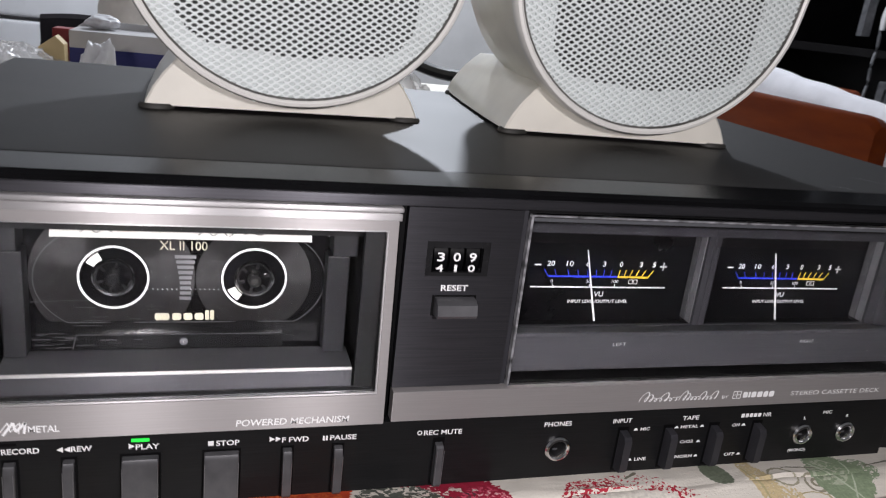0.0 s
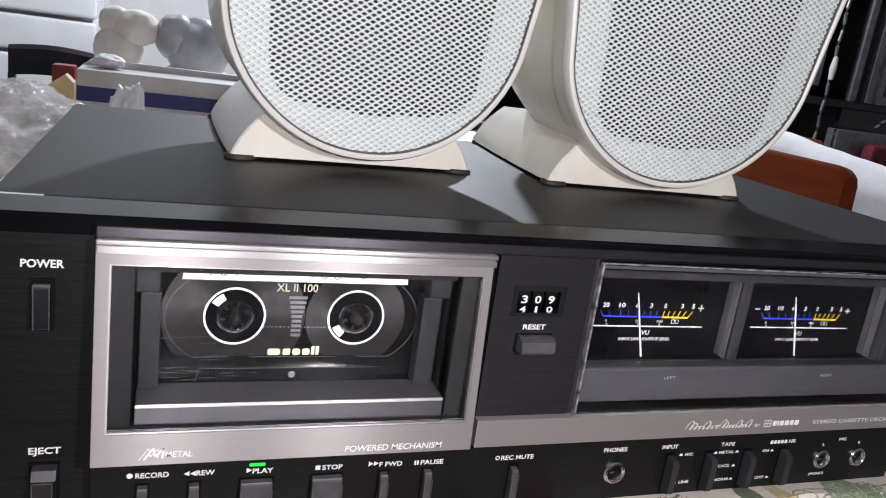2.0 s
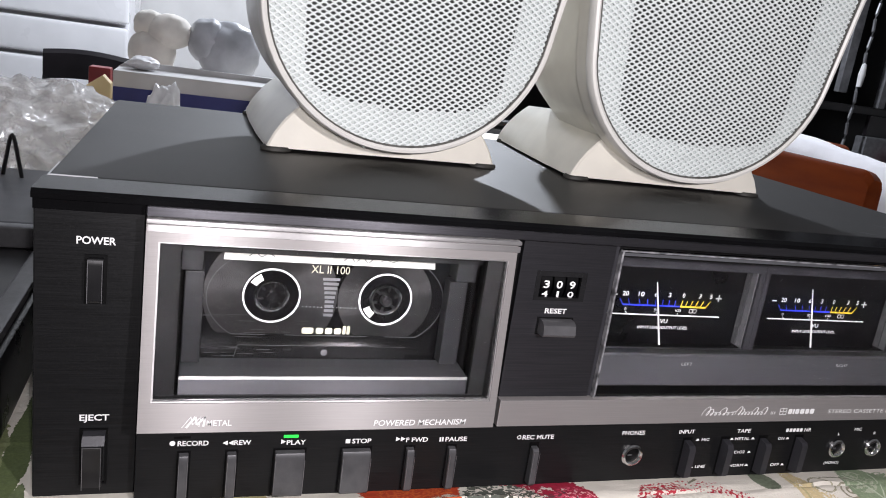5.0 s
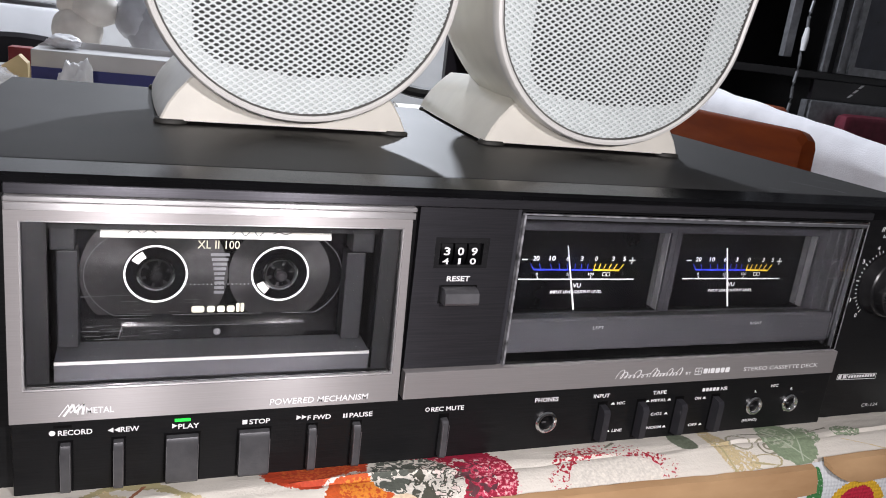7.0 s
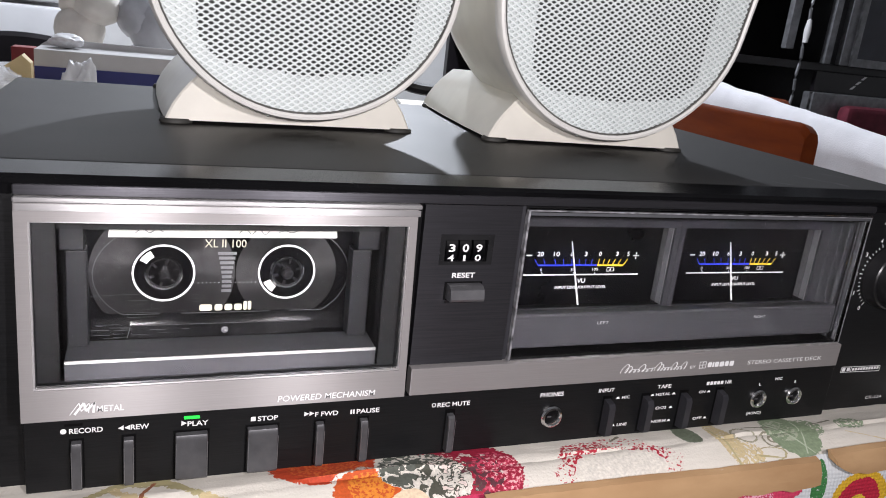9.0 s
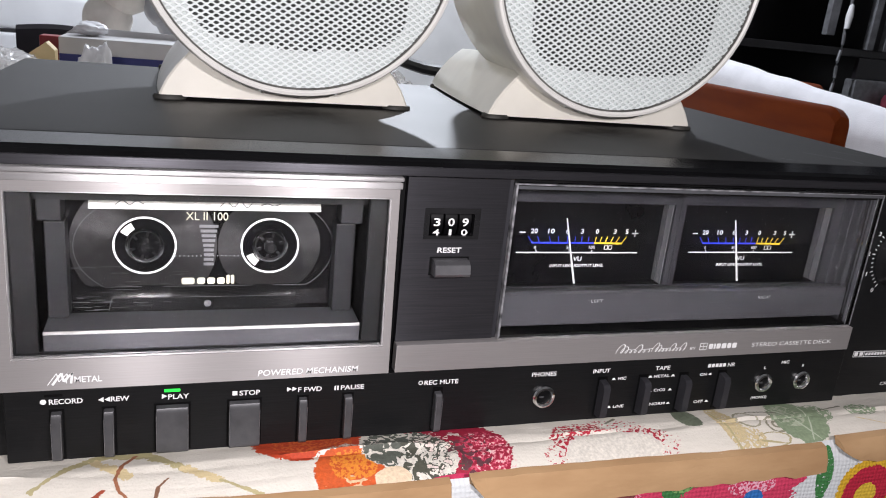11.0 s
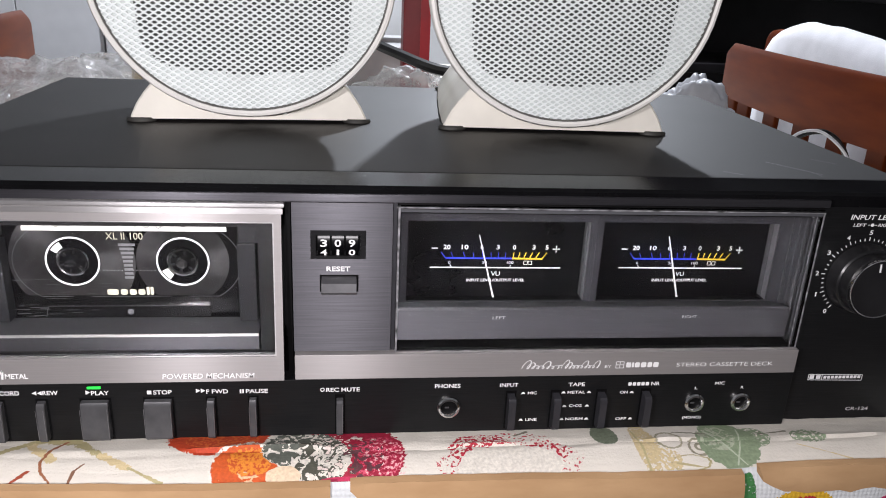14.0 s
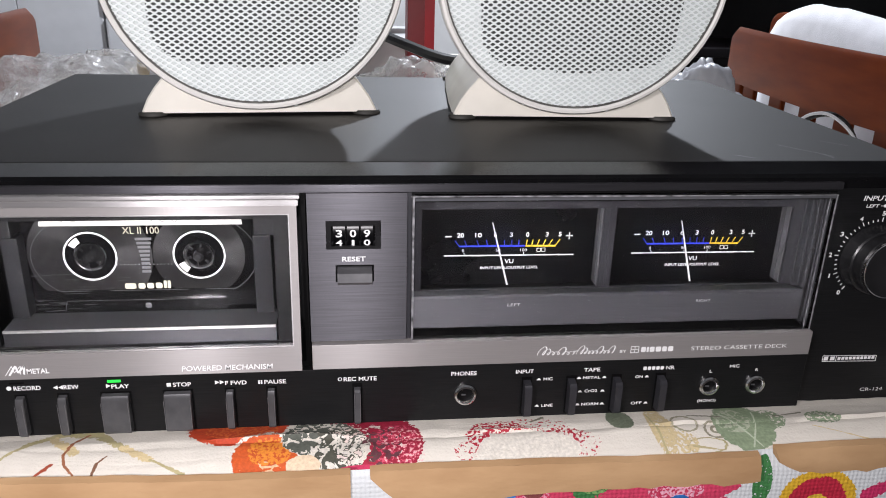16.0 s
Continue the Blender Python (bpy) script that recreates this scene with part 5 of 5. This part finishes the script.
def lumps(parts, amount, seed):
    bm = bmesh.new()
    for k, (x, y, z, rx, ry, rz) in enumerate(parts):
        crumple(bm, x, y, z, rx, ry, rz, amount, 1.6, seed + k * 3.3, 4)
    return bm


single("padding_wad", lumps([(-236, 1010, 30, 46, 44, 44), (-246, 1006, 84, 34, 36, 34), (-222, 1000, 116, 32, 34, 26), (-250, 1010, 122, 24, 26, 22)], 0.06, 1.0), FOAM, "soft cream white padding wad behind the carton", "padding", smooth=180)
single("wrapped_parcel", lumps([(-138, 1010, 34, 58, 50, 48), (-136, 1004, 96, 46, 44, 46), (-168, 1000, 110, 30, 34, 34)], 0.08, 4.0), GREY_FILM, "grey parcel wrapped in shiny plastic film", "parcel", smooth=70)
rc = thing("red_carton", (20, 575, -13), "tall narrow red carton behind the loudspeakers", "box")
part("carton_body", BX(12, 40, 560, 600, -13, 230, bevel=1.2), RED_PLASTIC, rc)
part("bright_edge", BX(30, 40.4, 559.2, 559.8, -12, 229), BRIGHT_RED, rc, "brighter red strip along the edge")
single("black_cable", tube(bmesh.new(), smooth_line([(-30, 330, 118), (-8, 300, 112), (20, 280, 104), (60, 270, 98.5), (85, 262, 60), (88, 262, -10)], 6), 4.0), BLACK_PLASTIC, "thick black cable behind the loudspeakers", "cable")
single("white_cable", tube(bmesh.new(), smooth_line([(372, 430, -10), (384, 424, 30), (404, 420, 40), (424, 418, 32), (446, 420, 12), (452, 424, -11)], 6), 1.5), TOWEL, "looped white cable beside the deck", "cable")
single("black_lead", tube(bmesh.new(), smooth_line([(384, 446, -10), (398, 440, 26), (420, 436, 36), (440, 434, 28), (456, 436, 8), (460, 440, -10)], 6), 2.8), BLACK_PLASTIC, "looped black cable beside the deck", "cable")


def small_recorder():
    """A low black portable machine whose ribbed front edge shows past the deck's side."""
    r = thing("portable_recorder", (-300, 190, -13), "low black portable recorder lying on the cloth beside the deck", "recorder")
    part("case", BX(-370, -242, 34, 340, -13, 22, bevel=5), BLACK_PLASTIC, r)
    part("top_plate", BX(-362, -246, 190, 330, 22.2, 33, bevel=2), SHELF_GREY, r)
    part("rail", BX(-254, -245, 44, 176, 22.2, 27, bevel=1.5), KEY, r, "grey raised edge")
    part("rail", BX(-366, -248, 178, 186, 22.2, 34, bevel=1.5), KEY, r)
    part("button", BX(-262, -246, 206, 226, 33.2, 40, bevel=2), DULL_METAL, r, "dull metal button")
    part("button", BX(-262, -246, 240, 258, 33.2, 39, bevel=2), DULL_METAL, r)
    part("wire_stand", tube(bmesh.new(), smooth_line([(-284, 300, 28), (-287, 302, 44), (-291, 304, 60), (-295, 306, 44), (-298, 308, 28)], 5), 1.3), BLACK_PLASTIC, r, "black wire stand")
    return r


small_recorder()


# ---- chairs ----
def wooden_chair(base, rz, label, width=440):
    """A dining chair: local x along the back, its back rail at local y = 0."""
    c = thing("dining_chair", base, label, "chair", "dining chairs", rz=rz)
    w = width / 2
    n = 12
    def nip(x, z):
        e = max(0.0, (abs(x) / w - 0.93) / 0.07)
        return z - 9 * e * e if z > 800 else z + 9 * e * e

    xs = [-w, -0.985 * w, -0.96 * w] + [-0.93 * w + 1.86 * w * k / n for k in range(n + 1)] + [0.96 * w, 0.985 * w, w]
    rail = [[(x, 14 * (1 - (x / w) ** 2) + dy, nip(x, z)) for dy, z in ((-11, 774), (-9, 840), (-6, 848), (5, 850), (11, 842), (11, 774))] for x in xs]
    part("back_rail", loft(bmesh.new(), rail), WOOD, c, local=True, smooth=40)
    for x in (-w + 26, w - 26):
        part("back_post", BX(x - 17, x + 17, -9, 9, 0, 790, bevel=4), WOOD, c, local=True)
    for k in range(5):
        x = -w + 70 + k * (2 * w - 140) / 4
        part("back_slat", BX(x - 16, x + 16, 2, 10, 450, 780, bevel=3), WOOD, c, local=True)
    part("seat", BX(-w, w, 16, 440, 420, 455, bevel=10), WOOD, c, local=True)
    for x in (-w + 26, w - 26):
        part("front_leg", BX(x - 18, x + 18, 400, 436, 0, 418, bevel=4), WOOD, c, local=True)
    return c


wooden_chair((520, 620, -763), 90, "red-brown varnished wooden dining chair with wide curved back rail")
wooden_chair((-445, 540, -750), -90, "red-brown wooden dining chair at the far side of the table")
wooden_chair((700, 850, -755), -90, "red-brown wooden dining chair with a white towel over its back")
bm = bmesh.new()
rows = []
for k in range(31):
    y = 300 + 720 * k / 30
    r = []
    for j, (dx, z) in enumerate(((-30, -160), (-32, -60), (-30, 40), (-26, 88), (-16, 108), (0, 114), (16, 108), (26, 88), (30, 20), (32, -160))):
        f = 1.5 * math.sin(y * 0.05 + j * 0.4) + 4 * noise.noise(Vector((y * 0.01, j * 0.5, 2)))
        drop = max(0, (y - 940) / 80) ** 2 * 26 + max(0.0, 850 - y) * 0.1
        r.append(bm.verts.new((690 + dx + (f if j in (0, 1, 2, 8, 9) else f * 0.2), y, z + 3 * noise.noise(Vector((y * 0.02, 3, j))) - (drop if j > 2 and j < 9 else 0))))
    rows.append(r)
for a, b in zip(rows, rows[1:]):
    for j in range(9):
        bm.faces.new((a[j], a[j + 1], b[j + 1], b[j]))
tw = single("white_towel", bm, TOWEL, "white ribbed towel draped over a chair back", "towel", smooth=60)
sol = tw.modifiers.new("thick", "SOLIDIFY")
sol.thickness = 0.006
bk = thing("black_chair", (-550, 2800, -763), "black padded chair in front of the refrigerator", "chair")
rail = [[(-690 + 280 * k / 12, 2790 + dy + 12 * math.cos(k / 4), z + 12 * math.sin(math.pi * k / 12)) for dy, z in ((-20, -150), (-22, -64), (-10, -50), (10, -50), (20, -64), (20, -150))] for k in range(13)]
part("backrest", loft(bmesh.new(), rail), BLACK_FURN, bk, smooth=40)
part("seat", BX(-700, -400, 2440, 2780, -340, -290, bevel=15), BLACK_PLASTIC, bk)
for x in (-680, -420):
    part("leg", BX(x - 12, x + 12, 2780, 2804, -763, -140, bevel=3), BLACK_PLASTIC, bk)
    part("leg", BX(x - 12, x + 12, 2450, 2474, -763, -330, bevel=3), BLACK_PLASTIC, bk)

# ---- room ----
fr = thing("refrigerator", (-720, 3250, -763), "tall white refrigerator with grooved door edges", "refrigerator")
part("body", BX(-1008, -435, 3050, 3600, -763, 640, bevel=8), FRIDGE, fr)
part("door", BX(-1008, -435, 2985, 3046, -740, -92, bevel=14), FRIDGE, fr)
part("door", BX(-1008, -435, 2985, 3046, -78, 46, bevel=14), FRIDGE, fr)
part("door", BX(-1008, -435, 2985, 3046, 60, 634, bevel=14), FRIDGE, fr)
part("handle", BX(-985, -955, 2950, 2984, 100, 380, bevel=8), DULL_METAL, fr, "grey bar handle")

cb = thing("tall_cupboard", (-1330, 3250, -763), "tall plain white cupboard beside the refrigerator", "cupboard")
part("carcass", BX(-1650, -1014, 3030, 3600, -763, 640, bevel=4), FRIDGE, cb)
part("cupboard_door", BX(-1650, -1334, 3006, 3029, -740, 634, bevel=3), FRIDGE, cb)
part("cupboard_door", BX(-1330, -1016, 3006, 3029, -740, 634, bevel=3), FRIDGE, cb)

av = thing("media_rack", (2300, 2350, -763), "tall black media rack with grey metal uprights and a dark screen", "rack")
part("back_board", BX(900, 3450, 2560, 2590, -763, 1200), BLACK_FURN, av)
part("shelf_board", BX(900, 3450, 2190, 2560, 120, 150, bevel=3), BLACK_FURN, av)
part("shelf_board", BX(900, 3450, 2190, 2560, -120, -90, bevel=3), BLACK_FURN, av)
part("shelf_board", BX(900, 3450, 2190, 2560, 640, 670, bevel=3), BLACK_FURN, av)
part("plinth", BX(900, 3450, 2200, 2560, -763, -121), BLACK_FURN, av)
for x, w in ((2128, 20), (2330, 16), (2420, 26)):
    part("upright", BX(x - w, x + w, 2160, 2186, 190 if x < 2200 else 150, 1150, bevel=3), DULL_METAL, av, "grey metal upright")
part("screen_frame", frame_plate(bmesh.new(), 2440, 3200, 150.5, 640, 2466, 3176, 182, 615, 2150, 2200), DULL_METAL, av, "grey screen surround")
part("screen", BX(2466, 3176, 2180, 2196, 182, 615), SCREEN, av, "dark blank screen")
part("front_panel", BX(2300, 3200, 2168, 2186, 44, 118), BLACK_FURN, av, "black panel with white dashes")
for k in range(3):
    bm = bmesh.new()
    x, z = 2482 + 24 * k, 62 + 20 * k
    flat(bm, [(x, z), (x + 16, z), (x + 34, z + 14), (x + 18, z + 14)], 2166)
    part("white_dash", bm, WHITE_INK, av, smooth=0)
mic = thing("hanging_plug_lead", (2232, 2120, -40), "grey twisted lead with a hanging pale plug", "cable")
part("lead", tube(bmesh.new(), [(2172 + 3 * math.sin(z * 0.05), 2140, z) for z in range(-40, 600, 20)], 6), DULL_METAL, mic)
part("plug", lathe(bmesh.new(), 0, 0, [(0, -44), (9, -44), (13, 0), (8, 38), (0, 44)], 16), GREY_BOX, mic, "pale plug")
bpy.data.objects["plug"].matrix_basis = Matrix.Translation(Vector((2170 - 2232, 2134 - 2120, 262 + 40)) / 1000) @ pose(0, 0, 0, 90, 0, 0)
for v in bpy.data.objects["plug"].data.vertices:
    v.co += Vector((2.232, 2.12, -0.04))
single("grey_case", BX(2270, 2760, 2130, 2188, -119 + 30, 40, bevel=6), DULL_METAL, "dull grey equipment case on the rack's shelf", "case")
single("maroon_cushion", BX(2395, 3100, 2060, 2125, -763, 2, bevel=25), MAROON, "maroon upholstered seat back in front of the rack", "cushion")


def wall(name, *a, paint=WALL):
    ob = single(name, BX(*a), paint, "plain painted wall of the room", "wall", kind="structure")
    return ob


wall("wall_north", -2600, 3700, 3650, 3770, -763, 1850)
wall("wall_west", -2720, -2600, -2600, 3770, -763, 1850)
wall("wall_east", 3700, 3820, -2600, 3770, -763, 1850)
# Unseen wall behind the camera, darkened to stand for the dim room there.
wall("wall_south", -2600, 3700, -2720, -2600, -763, 1850, paint=DIM_WALL)
single("ceiling", BX(-2720, 3820, -2720, 3770, 1850, 1950), CEIL, "plain white painted room ceiling", "ceiling", kind="structure")
# Unseen floor, kept dark so the black front reflects little of it.
single("floor", BX(-2720, 3820, -2720, 3770, -863, -763), FLOOR, "unseen dark floor of the room", "floor", kind="structure")
